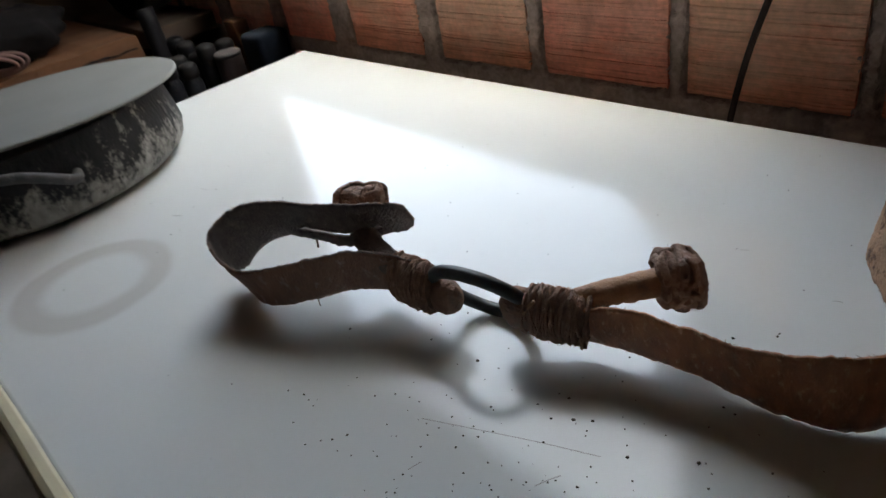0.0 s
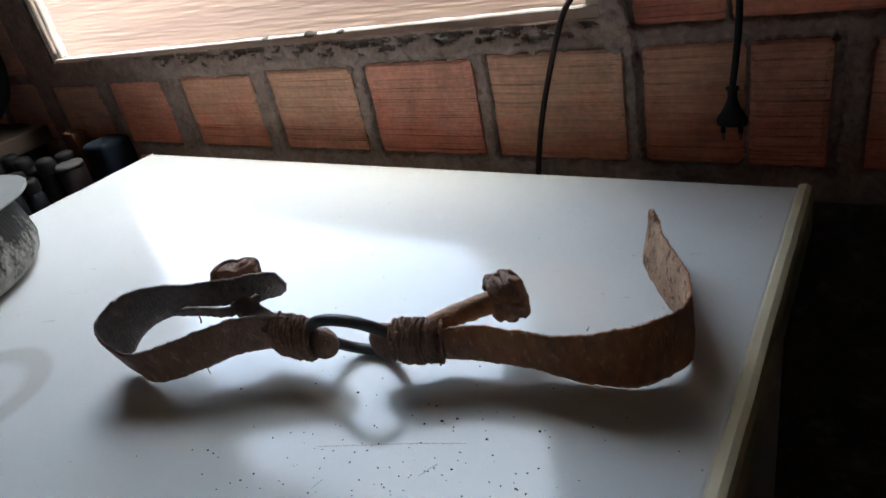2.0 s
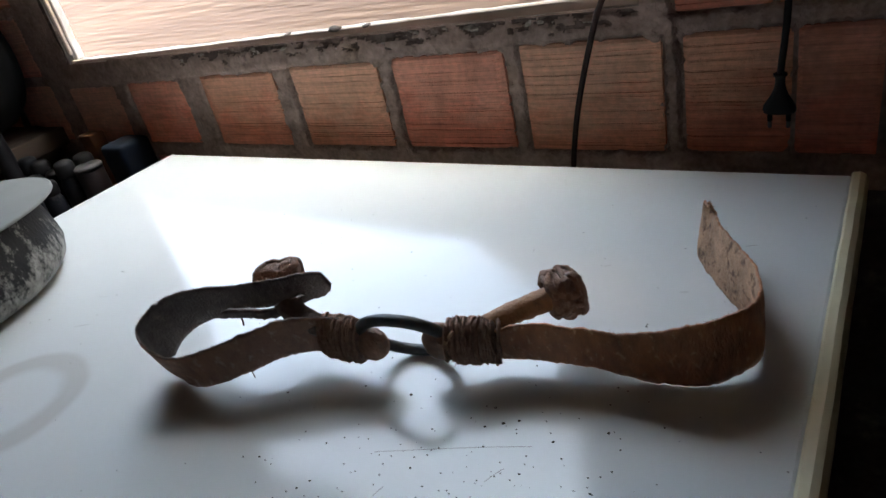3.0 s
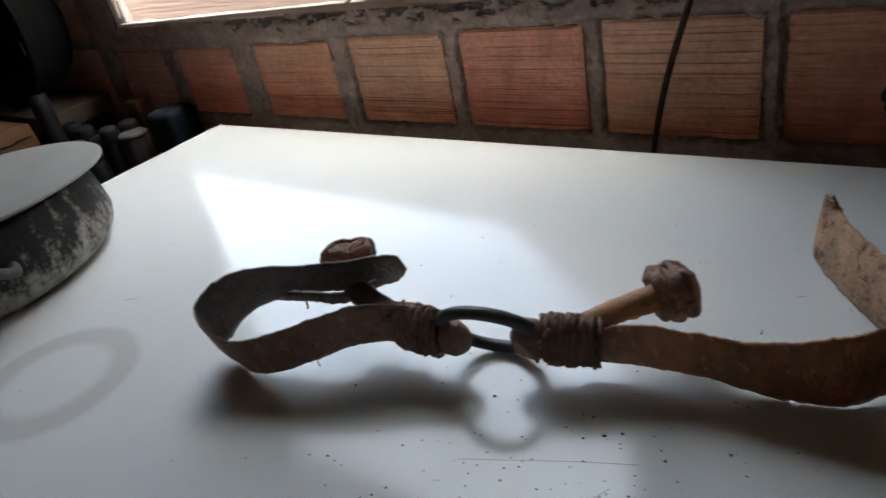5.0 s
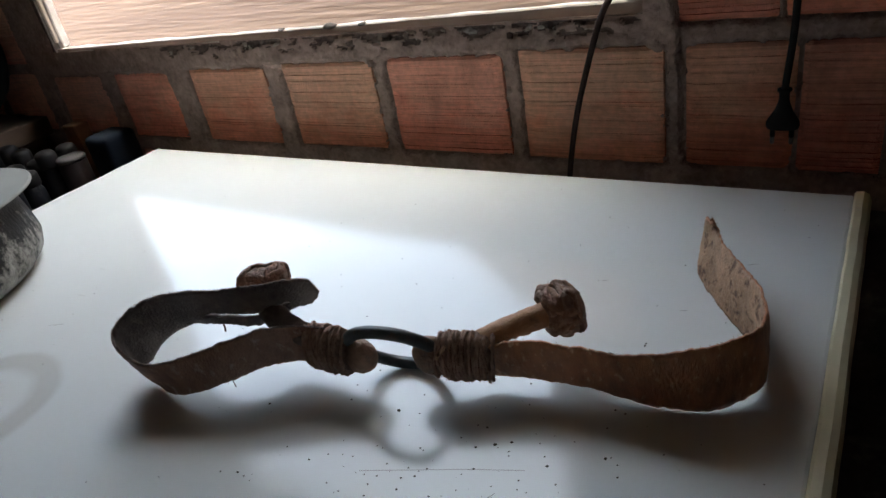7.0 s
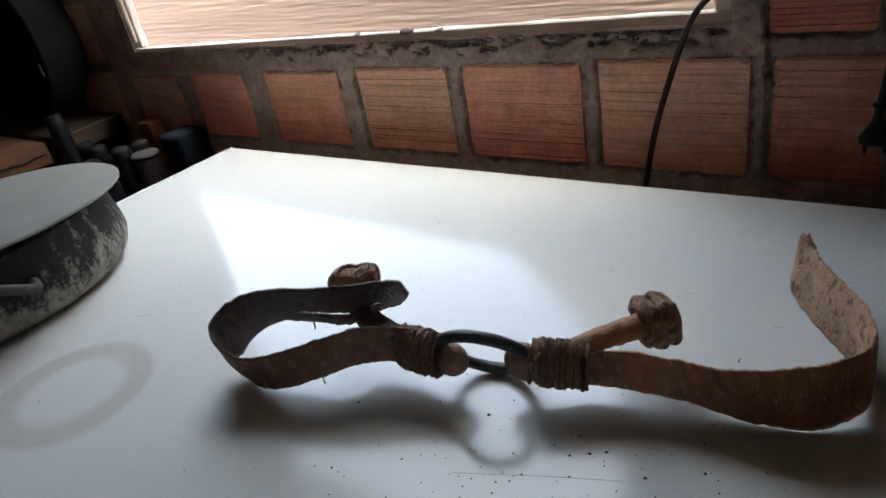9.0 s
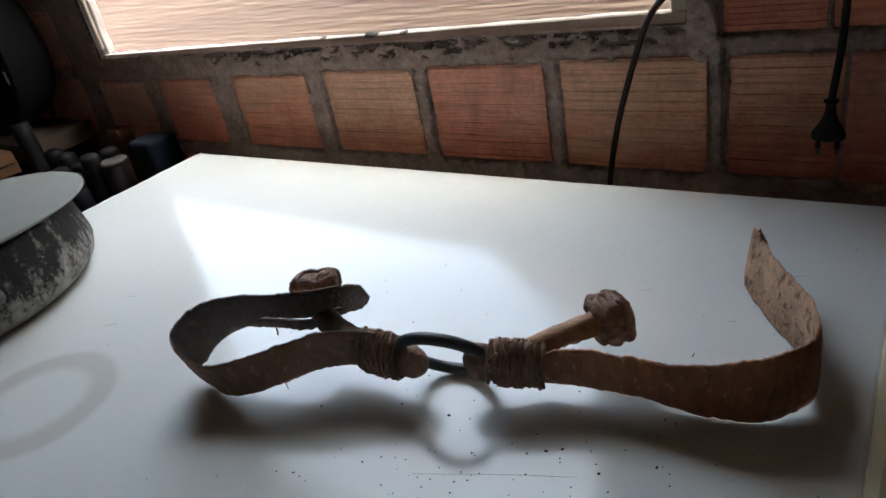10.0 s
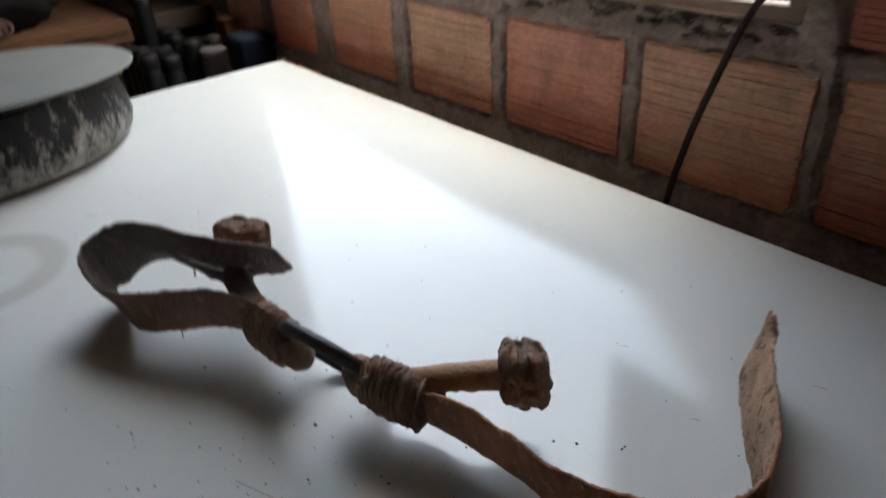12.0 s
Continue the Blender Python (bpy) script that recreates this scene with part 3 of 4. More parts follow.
for k, (x, w, h) in enumerate(((-0.42, 0.012, 0.0045), (-0.36, 0.006, 0.0025), (-0.52, 0.005, 0.002))):
    part("mortar_lump", blob((x, YF1 - 0.010, rail_low(x) + 0.012), (w, 0.007, h), 3.0 + k, 0.5, 70, 14, 8), M["mortar_dark"], window)


# clay blocks (left, right, bottom, top, clay) in courses; the joints are wide and uneven
def course_top(x):
    return 0.983 + 0.021 * max(-1.2, min(0.0, x))


COURSE_A = [(-1.212, -1.040, "clay_dull"), (-0.998, -0.832, "clay_red"), (-0.768, -0.584, "clay_orange"), (-0.541, -0.361, "clay_tan"), (-0.331, -0.144, "clay_red"), (-0.117, 0.067, "clay_tan"), (0.092, 0.207, "clay_orange"), (0.2125, 0.293, "clay_red"), (0.330, 0.51, "clay_red"), (0.54, 0.72, "clay_tan"), (0.75, 0.93, "clay_red")]
COURSE_B = [(0.081, 0.186, "clay_red"), (0.192, 0.385, "clay_orange"), (0.41, 0.60, "clay_red"), (0.63, 0.82, "clay_tan")]
END = [(-1.86, -1.68, "clay_red"), (-1.65, -1.475, "clay_tan"), (-1.45, -1.272, "clay_dull")]
BLOCKS = [(l, r, 0.837, course_top((l + r) / 2), c) for l, r, c in COURSE_A]
for k in range(3):
    BLOCKS += [(l, r, 1.009 + 0.166 * k, 1.147 + 0.166 * k, c) for l, r, c in COURSE_B]
for k in range(5):
    BLOCKS += [(l + 0.02 * (k % 2), r - 0.012 * (k % 2), 0.840 + 0.150 * k, 0.968 + 0.150 * k, c) for l, r, c in END]
BLOCKS += [(l, r, 0.672, 0.806, c) for l, r, c in COURSE_A if l < -0.8]
CRACKS = [(-0.1415, 0.832, 0.955, 0.0035), (-0.137, 0.930, 0.962, 0.0065), (-0.3580, 0.835, 0.976, 0.0030), (-0.352, 0.945, 0.978, 0.0050), (0.0695, 0.838, 0.985, 0.0030), (0.0880, 0.850, 0.985, 0.0028), (-0.5800, 0.940, 0.972, 0.0040), (-0.5870, 0.832, 0.850, 0.0045), (-0.8290, 0.836, 0.900, 0.0025), (0.2098, 0.835, 0.985, 0.0022), (0.2985, 0.83, 0.99, 0.0070), (-0.7720, 0.838, 0.850, 0.0040), (-1.2210, 0.80, 0.97, 0.0035)]


def to_block(x, z):
    """Distance to the nearest block, negative inside, with rounded corners."""
    best = 0.2
    for l, r, lo, hi, _ in BLOCKS:
        dx, dz = abs(x - (l + r) / 2) - (r - l) / 2, abs(z - (lo + hi) / 2) - (hi - lo) / 2
        if dx > best or dz > best:
            continue
        rad = 0.009
        ax, az = max(dx + rad, 0.0), max(dz + rad, 0.0)
        best = min(best, math.hypot(ax, az) + min(max(dx + rad, dz + rad), 0.0) - rad)
    return best


def mortar_out(x, z):
    """How far the mortar stands out from the wall's face: smeared over the blocks' edges, cracked along some."""
    n1, n2, n3 = noise.noise((x * 42, z * 42, 1)), noise.noise((x * 120, z * 120, 5)), noise.noise((x * 300, z * 300, 9))
    e = to_block(x, z) - 0.0034 + 0.0056 * noise.noise((x * 55, z * 55, 3)) + 0.0042 * noise.noise((x * 150, z * 150, 4)) + 0.0016 * n3
    out = 0.0036 + 0.0034 * n1 + 0.0020 * n2 + 0.0010 * n3
    if e < 0:
        out += (-0.007 - out) * min(1.0, -e / 0.0035)
    for c, lo, hi, w in CRACKS:
        if abs(x - c) < 0.02 and lo < z < hi:
            d = abs(x - c - 0.0022 * noise.noise((z * 60, c * 40, 0)) - 0.001 * noise.noise((z * 200, c * 40, 0)))
            g = w * (0.75 + 0.6 * noise.noise((z * 45, c * 9, 2)))
            if d < g:
                out = -0.0085
    return out


def wall_sheet(x0, x1, z0, z1, step, keep, relief, mat, name, label, second=None, pick=None):
    """A sheet of rough relief over part of the wall."""
    nx, nz = int((x1 - x0) / step), int((z1 - z0) / step)
    verts = [(x0 + step * i, WALL - relief(x0 + step * i, z0 + step * k), z0 + step * k) for i in range(nx + 1) for k in range(nz + 1)]
    faces, tones = [], []
    for i in range(nx):
        for k in range(nz):
            x, z = x0 + step * (i + 0.5), z0 + step * (k + 0.5)
            if keep(x, z):
                q = i * (nz + 1) + k
                faces.append((q, q + nz + 1, q + nz + 2, q + 1))
                tones.append(1 if pick and pick(x, z) else 0)
    me = bpy.data.meshes.new(name)
    me.from_pydata(verts, [], faces)
    me.materials.append(mat)
    if second:
        me.materials.append(second)
        me.polygons.foreach_set("material_index", tones)
    me.shade_smooth()
    ob = new(name, me)
    ob.parent = north
    ob["label"] = label
    return ob


def scabbed(x, z):
    """Where the plaster's skin has come away below the window rail, down to dark earth."""
    d = rail_low(x) - z
    if not (-0.95 < x < 0.045 and 0.0 < d < 0.026):
        return False
    fade = min(1.0, (x + 0.95) / 0.25, (0.05 - x) / 0.03)
    return 0.9 * noise.noise((x * 26, d * 90, 2)) + 0.5 * noise.noise((x * 85, d * 190, 6)) + 0.55 * fade > 0.30 + d * 28


def in_wall(x, z):
    return not (WIN_L - 0.004 < x < WIN_R + 0.002 and z > rail_low(x) + 0.003)


def main_relief(x, z):
    out = mortar_out(x, z)
    if WIN_R < x < 0.085 and z > 0.975:
        out += 0.006 + 0.006 * noise.noise((x * 60, z * 60, 12))
    elif WIN_L < x < WIN_R and z > course_top(x) + 0.006:
        out += 0.0035
        if scabbed(x, z):
            out -= 0.0040 - 0.003 * noise.noise((x * 160, z * 220, 7))
    return out


wall_sheet(-1.50, 0.42, 0.795, 1.34, 0.0027, in_wall, main_relief, M["mortar"], "mortar", "rough grey-brown mortar smeared over the block edges", M["scab"], scabbed)


def flake_relief(x, z):
    d = rail_low(x) - z
    n = noise.noise((x * 27, d * 95, 21)) + 0.6 * noise.noise((x * 80, d * 190, 23)) + 0.25 * noise.noise((x * 260, d * 330, 25))
    rim = min(1.0, d / 0.003, (0.021 - d) / 0.006)
    return -0.004 + 0.0085 * max(-0.5, n + 0.55 * rim + 0.22 * min(0.0, x + 0.30)) + 0.0012 * noise.noise((x * 500, d * 500, 3))


wall_sheet(-0.97, 0.044, 0.990, 1.022, 0.0016, lambda x, z: 0.0 < rail_low(x) - z < 0.021, flake_relief, M["paint_flake"], "paint_flakes", "curling flakes of dirty white paint")


def clay_block(width, height, seed, rng):
    """One extruded block, its face scored with level grooves in uneven groups and its corners chipped."""
    bm = bmesh.new()
    cols = 12
    zs, deep = [0.0, 0.004], {}
    z = 0.008
    while z < height - 0.010:
        w, d = rng.uniform(0.0003, 0.0007), rng.choice((0.0002, 0.0004, 0.0006, 0.0009, 0.0015))
        for k, o in enumerate((-2.2, -0.7, 0.7, 2.2)):
            if k in (1, 2):
                deep[len(zs)] = d
            zs.append(z + o * w)
        z += rng.choice((0.0036, 0.0042, 0.0048, 0.0056, 0.0075, 0.0115)) * (0.85 if z < height * 0.35 else 1.1)
    zs += [height - 0.004, height]
    grid = []
    for i in range(cols + 1):
        x = width * i / cols
        col = []
        for k, z in enumerate(zs):
            y = deep.get(k, 0.0) * max(0.15, 0.75 + 0.9 * noise.noise((x * 22 + seed, z * 40, 1)))
            y += 0.0016 * noise.noise((x * 18 + seed, z * 18, 0)) + 0.0004 * noise.noise((x * 140 + seed, z * 140, 0))
            zz = z + 0.0007 * noise.noise((x * 30 + seed, z * 8, 6))
            if i in (0, cols) or k in (0, len(zs) - 1):
                y += 0.003
            col.append(bm.verts.new((x, y, zz)))
        grid.append(col)
    for a, b in zip(grid, grid[1:]):
        for k in range(len(zs) - 1):
            bm.faces.new((a[k], b[k], b[k + 1], a[k + 1]))
    rim = bmesh.ops.extrude_edge_only(bm, edges=[e for e in bm.edges if e.is_boundary])
    for v in [g for g in rim["geom"] if isinstance(g, bmesh.types.BMVert)]:
        v.co.y = 0.013
    return bm


for k, (l, r, lo, hi, mat) in enumerate(BLOCKS):
    b = part("brick", clay_block(r - l, hi - lo, 12 + k, random.Random(40 + k)), M[mat], north)
    b.location = (l, WALL - 0.001 + 0.0015 * math.sin(k * 2.3), lo)


# ---- outside the window: bare earth and a sunlit plastered wall ----
tagged(part("ground", boxed((-400, -400, -0.3), (400, 400, -0.02)), M["earth"]), "bare trodden earth outside the house", "ground", kind="structure")
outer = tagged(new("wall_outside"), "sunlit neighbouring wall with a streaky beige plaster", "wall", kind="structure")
OUT_Y = 1.75
bm = bmesh.new()
# the rise to the right is unseen, added to cut off skylight
outline = ((-6.0, -0.02), (3.4, -0.02), (3.4, 3.0), (0.05, 3.0), (-1.48, 1.48), (-6.0, 1.47))
front = [bm.verts.new((x, OUT_Y + 0.004, z)) for x, z in outline]
back = [bm.verts.new((x, OUT_Y + 0.16, z)) for x, z in outline]
bm.faces.new(front)
bm.faces.new(back[::-1])
for k in range(len(outline)):
    bm.faces.new((front[k], back[k], back[(k + 1) % 6], front[(k + 1) % 6]))
bmesh.ops.recalc_face_normals(bm, faces=bm.faces)
part("wall_and_sky_block", bm, M["outer_mortar"], outer)
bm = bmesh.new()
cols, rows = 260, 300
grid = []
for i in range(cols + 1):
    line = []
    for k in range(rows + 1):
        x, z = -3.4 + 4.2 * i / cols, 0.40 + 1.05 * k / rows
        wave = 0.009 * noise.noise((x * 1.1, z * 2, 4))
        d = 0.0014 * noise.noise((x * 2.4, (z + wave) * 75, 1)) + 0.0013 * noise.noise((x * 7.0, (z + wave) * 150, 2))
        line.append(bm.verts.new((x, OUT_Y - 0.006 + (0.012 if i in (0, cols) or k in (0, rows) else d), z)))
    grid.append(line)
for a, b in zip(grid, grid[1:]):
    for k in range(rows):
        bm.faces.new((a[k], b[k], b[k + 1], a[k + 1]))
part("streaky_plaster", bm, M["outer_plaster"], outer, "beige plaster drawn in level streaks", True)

# ---- the chest freezer ----
X0, X1, Y0, Y1 = -0.818, 0.275, -0.244, 0.424
freezer = thing("chest_freezer", "old white chest freezer with a yellowed lid edge", "freezer")
lid = part("lid", boxed((X0, Y0, TOP - 0.045), (X1, Y1, TOP), 0.003, 2), M["lid_white"], freezer, "glossy white lid with a faint ring mark")


def edge_trim(p0, p1, outward, width=0.0135, drop=0.050, rise=1.0):
    """A rounded plastic edging that laps over the lid's rim."""
    bm = bmesh.new()
    prof = [(-0.002, 0.0012 * rise), (0.0, 0.0035 * rise), (width * 0.45, 0.0040 * rise), (width * 0.8, 0.0015 * rise), (width, -0.006), (width, -drop), (-0.001, -drop)]
    a, b, o = Vector(p0), Vector(p1), Vector(outward)
    n = 40
    rows = []
    for k in range(n + 1):
        p = a.lerp(b, k / n)
        w = 0.0006 * noise.noise(p * 30)
        rows.append([bm.verts.new(p + o * (u + w) + Vector((0, 0, v + w))) for u, v in prof])
    for r, s in zip(rows, rows[1:]):
        for j in range(len(prof)):
            bm.faces.new((r[j], s[j], s[(j + 1) % len(prof)], r[(j + 1) % len(prof)]))
    bm.faces.new(rows[0])
    bm.faces.new(rows[-1][::-1])
    bmesh.ops.recalc_face_normals(bm, faces=bm.faces)
    return bm


part("edge_trim", edge_trim((X1 + 0.0015, Y0 - 0.011, TOP), (X1 + 0.0015, Y1, TOP), (1, 0, 0)), M["cream_trim"], freezer, "yellowed cream plastic edging")
part("edge_trim", edge_trim((X0 - 0.004, Y0 - 0.0015, TOP), (X1, Y0 - 0.0015, TOP), (0, -1, 0)), M["cream_trim"], freezer, "yellowed cream plastic edging")
part("edge_trim", edge_trim((X0 - 0.0015, Y0, TOP), (X0 - 0.0015, Y1, TOP), (-1, 0, 0), 0.003, 0.050, 0.15), M["white_enamel"], freezer)
part("gasket", boxed((X0 + 0.01, Y0 + 0.01, TOP - 0.060), (X1 - 0.01, Y1 - 0.01, TOP - 0.047)), M["rubber"], freezer)
part("body", boxed((X0 + 0.004, Y0 + 0.004, 0.06), (X1 - 0.004, Y1 - 0.004, TOP - 0.062), 0.008, 2), M["white_enamel"], freezer)
for x in (X0 + 0.06, X1 - 0.06):
    for y in (Y0 + 0.06, Y1 - 0.06):
        part("foot", lathe([(0.022, 0), (0.022, 0.02), (0.016, 0.026), (0.016, 0.062)], 16, (x, y, 0)), M["rubber"], freezer)
part("scratch", tube(smooth_line([(0.006, -0.061, TOP - 0.0002), (0.040, -0.047, TOP - 0.0002), (0.077, -0.032, TOP - 0.0002), (0.114, -0.0185, TOP - 0.0002)], 16), 0.00035, 4), M["scratch_grey"], freezer, "thin scratch in the lid")

for k, (x, y, a, n) in enumerate(((0.206, 0.270, 0.4, 0.010), (0.167, 0.185, 0.3, 0.006), (0.09, 0.212, 0.5, 0.006), (-0.47, 0.03, 0.2, 0.012), (-0.44, -0.02, 0.5, 0.018), (-0.50, 0.08, 0.1, 0.008), (0.10, -0.05, 1.1, 0.016), (0.03, -0.09, 1.3, 0.010))):
    d = Vector((math.cos(a), math.sin(a), 0)) * n / 2
    c = Vector((x, y, TOP - 0.0001))
    part("scuff", tube(smooth_line([c - d, c + Vector((0, 0.0006, 0)), c + d], 6), 0.0003, 4), M["scratch_grey"], freezer, "short grey scuff mark")

# crumbs and dirt strewn over the lid
crng = random.Random(21)
bm = bmesh.new()
spots = [(0.085, -0.005, 1.3), (0.095, 0.001, 1.3), (0.126, -0.010, 1.3), (0.159, 0.010, 1.3), (0.0, 0.0, 1.2), (-0.109, -0.031, 1.2), (-0.08, -0.096, 1.1), (0.117, 0.105, 1.1), (0.128, 0.114, 1.2), (0.15, 0.131, 1.1), (0.045, 0.268, 0.6), (0.151, 0.255, 0.6), (0.084, 0.211, 0.5), (0.15, 0.134, 0.9), (-0.102, 0.097, 0.8), (-0.128, 0.197, 0.7), (-0.045, -0.003, 1.0), (-0.001, 0.0, 1.3), (0.083, 0.061, 0.9), (-0.043, 0.035, 0.8), (0.072, 0.008, 1.1), (0.151, 0.055, 0.9)]
for k in range(330):
    if k < 230:
        spots.append((crng.gauss(0.09, 0.10), crng.gauss(-0.065, 0.055), crng.uniform(0.25, 0.9)))
    else:
        spots.append((crng.uniform(-0.6, 0.26), crng.uniform(-0.2, 0.4), crng.uniform(0.25, 0.7)))
for x, y, s in spots:
    if not (X0 < x < X1 and Y0 < y < Y1):
        continue
    r = 0.00122 * s
    c = Vector((x, y, TOP + r * 0.35))
    ring = [bm.verts.new(c + Vector((r * crng.uniform(0.6, 1.3) * math.cos(a), r * crng.uniform(0.6, 1.3) * math.sin(a), -r * 0.45))) for a in (0.2, 1.4, 2.7, 3.9, 5.1)]
    tip = bm.verts.new(c + Vector((r * 0.2, 0, r * 0.5)))
    for j in range(5):
        bm.faces.new((ring[j], ring[(j + 1) % 5], tip))
tagged(part("crumbs", bm, M["crumb"]), "dark crumbs and grit strewn on the white lid", "crumbs", kind="stuff")

# ---- the rawhide hobble on the lid ----
hobble = thing("hobble", "worn rawhide horse hobble with an iron ring, lying on the lid", "hobble")
hrng = random.Random(8)

RING_C = Vector((-0.0144, 0.0273, 0.8860))
ra = Vector((0.978, 0.210, 0.0)).normalized()
rb = Vector((-0.186, 0.509, -0.839))
rb = (rb - ra * rb.dot(ra)).normalized()
pts = [RING_C + 0.0361 * (ra * math.cos(2 * math.pi * k / 64) + rb * math.sin(2 * math.pi * k / 64)) for k in range(64)]
part("ring", tube(pts, 0.0050, 14, closed=True, rough=0.05), M["ring_iron"], hobble, "dark worn iron ring", True)

# right arm: band on edge, widening to the bend, then a pointed tail
RIGHT = [
    ((0.0391, 0.032, 0.867), (0.0409, 0.0301, 0.899)),
    ((0.0503, 0.0481, 0.8613), (0.0615, 0.0392, 0.8975)),
    ((0.0826, 0.056, 0.86), (0.0898, 0.0504, 0.9009)),
    ((0.1266, 0.0636, 0.8579), (0.1287, 0.0549, 0.8998)),
    ((0.1711, 0.0668, 0.8519), (0.1666, 0.055, 0.9034)),
    ((0.2087, 0.0737, 0.852), (0.2027, 0.0637, 0.9104)),
    ((0.232, 0.0947, 0.8541), (0.2285, 0.0878, 0.9101)),
    ((0.2385, 0.1229, 0.8515), (0.2363, 0.1167, 0.9044)),
    ((0.2258, 0.1542, 0.8515), (0.2283, 0.1535, 0.9028)),
    ((0.2002, 0.1868, 0.8511), (0.2073, 0.1917, 0.899)),
    ((0.178, 0.2208, 0.8514), (0.1882, 0.2258, 0.8963)),
    ((0.1663, 0.2408, 0.8564), (0.1812, 0.2435, 0.8977)),
    ((0.1655, 0.2599, 0.8786), (0.175, 0.2497, 0.9039)),
    ((0.1694, 0.2585, 0.9007), (0.1766, 0.2392, 0.9045)),
]
part("strap", ribbon(RIGHT, 0.0030, 320, 12, 0.0010, seed=3), M["rawhide"], hobble, "brown rawhide strap with a pointed tail", True, M["rawhide_pale"])

# left arm: band that drops to the lid, turns back on itself and ends over the toggle
LEFT = [
    ((-0.0566, 0.0121, 0.867), (-0.0542, 0.0103, 0.907)),
    ((-0.0932, 0.0122, 0.8658), (-0.0754, 0.0033, 0.9111)),
    ((-0.1283, -0.0103, 0.8677), (-0.1076, -0.0151, 0.9142)),
    ((-0.1614, -0.0456, 0.8625), (-0.1393, -0.0401, 0.9083)),
    ((-0.2021, -0.0534, 0.8523), (-0.1769, -0.0615, 0.8989)),
    ((-0.2252, -0.049, 0.8518), (-0.1983, -0.0716, 0.9011)),
    ((-0.2412, -0.0498, 0.8587), (-0.2174, -0.0724, 0.9124)),
    ((-0.2482, -0.0493, 0.8646), (-0.2297, -0.0627, 0.9211)),
    ((-0.2405, -0.0382, 0.8688), (-0.2274, -0.0471, 0.9293)),
    ((-0.2302, -0.0255, 0.8836), (-0.2102, -0.0351, 0.9373)),
    ((-0.2039, -0.0089, 0.8948), (-0.1857, -0.0199, 0.9387)),
    ((-0.173, -0.0014, 0.8968), (-0.1603, -0.0062, 0.9359)),
    ((-0.1393, 0.0062, 0.8963), (-0.133, 0.0077, 0.9368)),
    ((-0.1164, 0.0272, 0.9032), (-0.109, 0.0193, 0.9379)),
    ((-0.1131, 0.0445, 0.8988), (-0.0975, 0.0354, 0.9312)),
    ((-0.1125, 0.0549, 0.8984), (-0.0978, 0.0454, 0.913)),
]
# the loop's inner face gets the hide colour with backlit shade painted in
part("strap", ribbon(LEFT, 0.0032, 320, 12, 0.0011, seed=9, slit=(10.4, 13.1, 3, 0.0042, 0.007)), M["rawhide_shaded"], hobble, "rawhide strap turned back into a loop, coloured as shaded inside", True, M["rawhide_brown"])


# twine bindings and the folded ends that hold the ring
def binding(p0, p1, rx, rz, turns, seed, parent):
    """Rough wrapping of uneven, fraying rawhide cord."""
    a, b = Vector(p0), Vector(p1)
    t = (b - a).normalized()
    side = t.cross(Vector((0, 0, 1))).normalized()
    up = side.cross(t)
    line = []
    n = turns * 26
    for k in range(n + 1):
        s = k / n
        ang = 2 * math.pi * turns * s
        swell = 0.95 + 0.09 * math.sin(math.pi * s) + 0.07 * noise.noise((s * 13, seed, 0)) + 0.09 * noise.noise((math.cos(ang) * 1.5, math.sin(ang) * 1.5 + seed, s * 7))
        line.append(a.lerp(b, s) + t * (0.0022 * math.sin(ang * 0.5 + seed) + 0.0030 * noise.noise((s * 30, seed, 3))) + (side * math.cos(ang) * rx + up * math.sin(ang) * rz) * swell)
    bm = bmesh.new()
    tube(line, 0.0015, 7, bm, taper=lambda s: 0.95 + 0.45 * noise.noise((s * 60, seed, 7)), rough=1.1)
    for j in range(3):
        cross = []
        for k in range(41):
            s = k / 40
            ang = 2 * math.pi * 1.2 * s + seed + 2.1 * j
            cross.append(a.lerp(b, 0.05 + 0.9 * (s if j % 2 else 1 - s)) + (side * math.cos(ang) * rx + up * math.sin(ang) * rz) * (1.08 + 0.12 * noise.noise((s * 9, seed, j))))
        tube(cross, 0.0012, 6, bm, taper=lambda s: 0.8 + 0.7 * noise.noise((s * 12, seed, 2)), rough=1.0)
    wrap = part("binding", bm, M["twine"], parent, "coarse fraying cord wrapping", True)
    body = lathe([(0.6, 0.0), (0.95, 0.08), (1.0, 0.3), (0.97, 0.5), (1.0, 0.7), (0.95, 0.92), (0.6, 1.0)], 40, wobble=0.10, seed=seed)
    for v in body.verts:
        v.co = a + t * (v.co.z * (b - a).length) + (side * v.co.x * rx + up * v.co.y * rz) * 1.03
    part("core", body, M["rawhide_dark"], wrap, "", True)
    ends = [p + (p - a.lerp(b, 0.5)).normalized() * 0.001 for p in line if hrng.random() < 0.30]
    tagged(part("cord_fray", strands(ends, 0.0045, 0.00024, hrng), M["twine"], wrap, "loose fibres of the cord"), kind="stuff")
    return wrap


bl = binding((-0.082, 0.007, 0.889), (-0.047, 0.011, 0.886), 0.0118, 0.0200, 15, 1.0, hobble)
br = binding((0.024, 0.032, 0.886), (0.064, 0.045, 0.883), 0.0120, 0.0195, 17, 2.0, hobble)


def eyelet(centre, along, r_out, r_wide, seed):
    """The folded rawhide end, a fat loop round the ring."""
    c, t = Vector(centre), Vector(along).normalized()
    side = t.cross(Vector((0, 0, 1))).normalized()
    up = side.cross(t)
    bm = blob((0, 0, 0), (r_out, r_wide, r_out * 1.12), seed, 0.10, 90, 30, 20)
    for v in bm.verts:
        v.co = c + t * v.co.x + side * v.co.y + up * v.co.z
    return bm


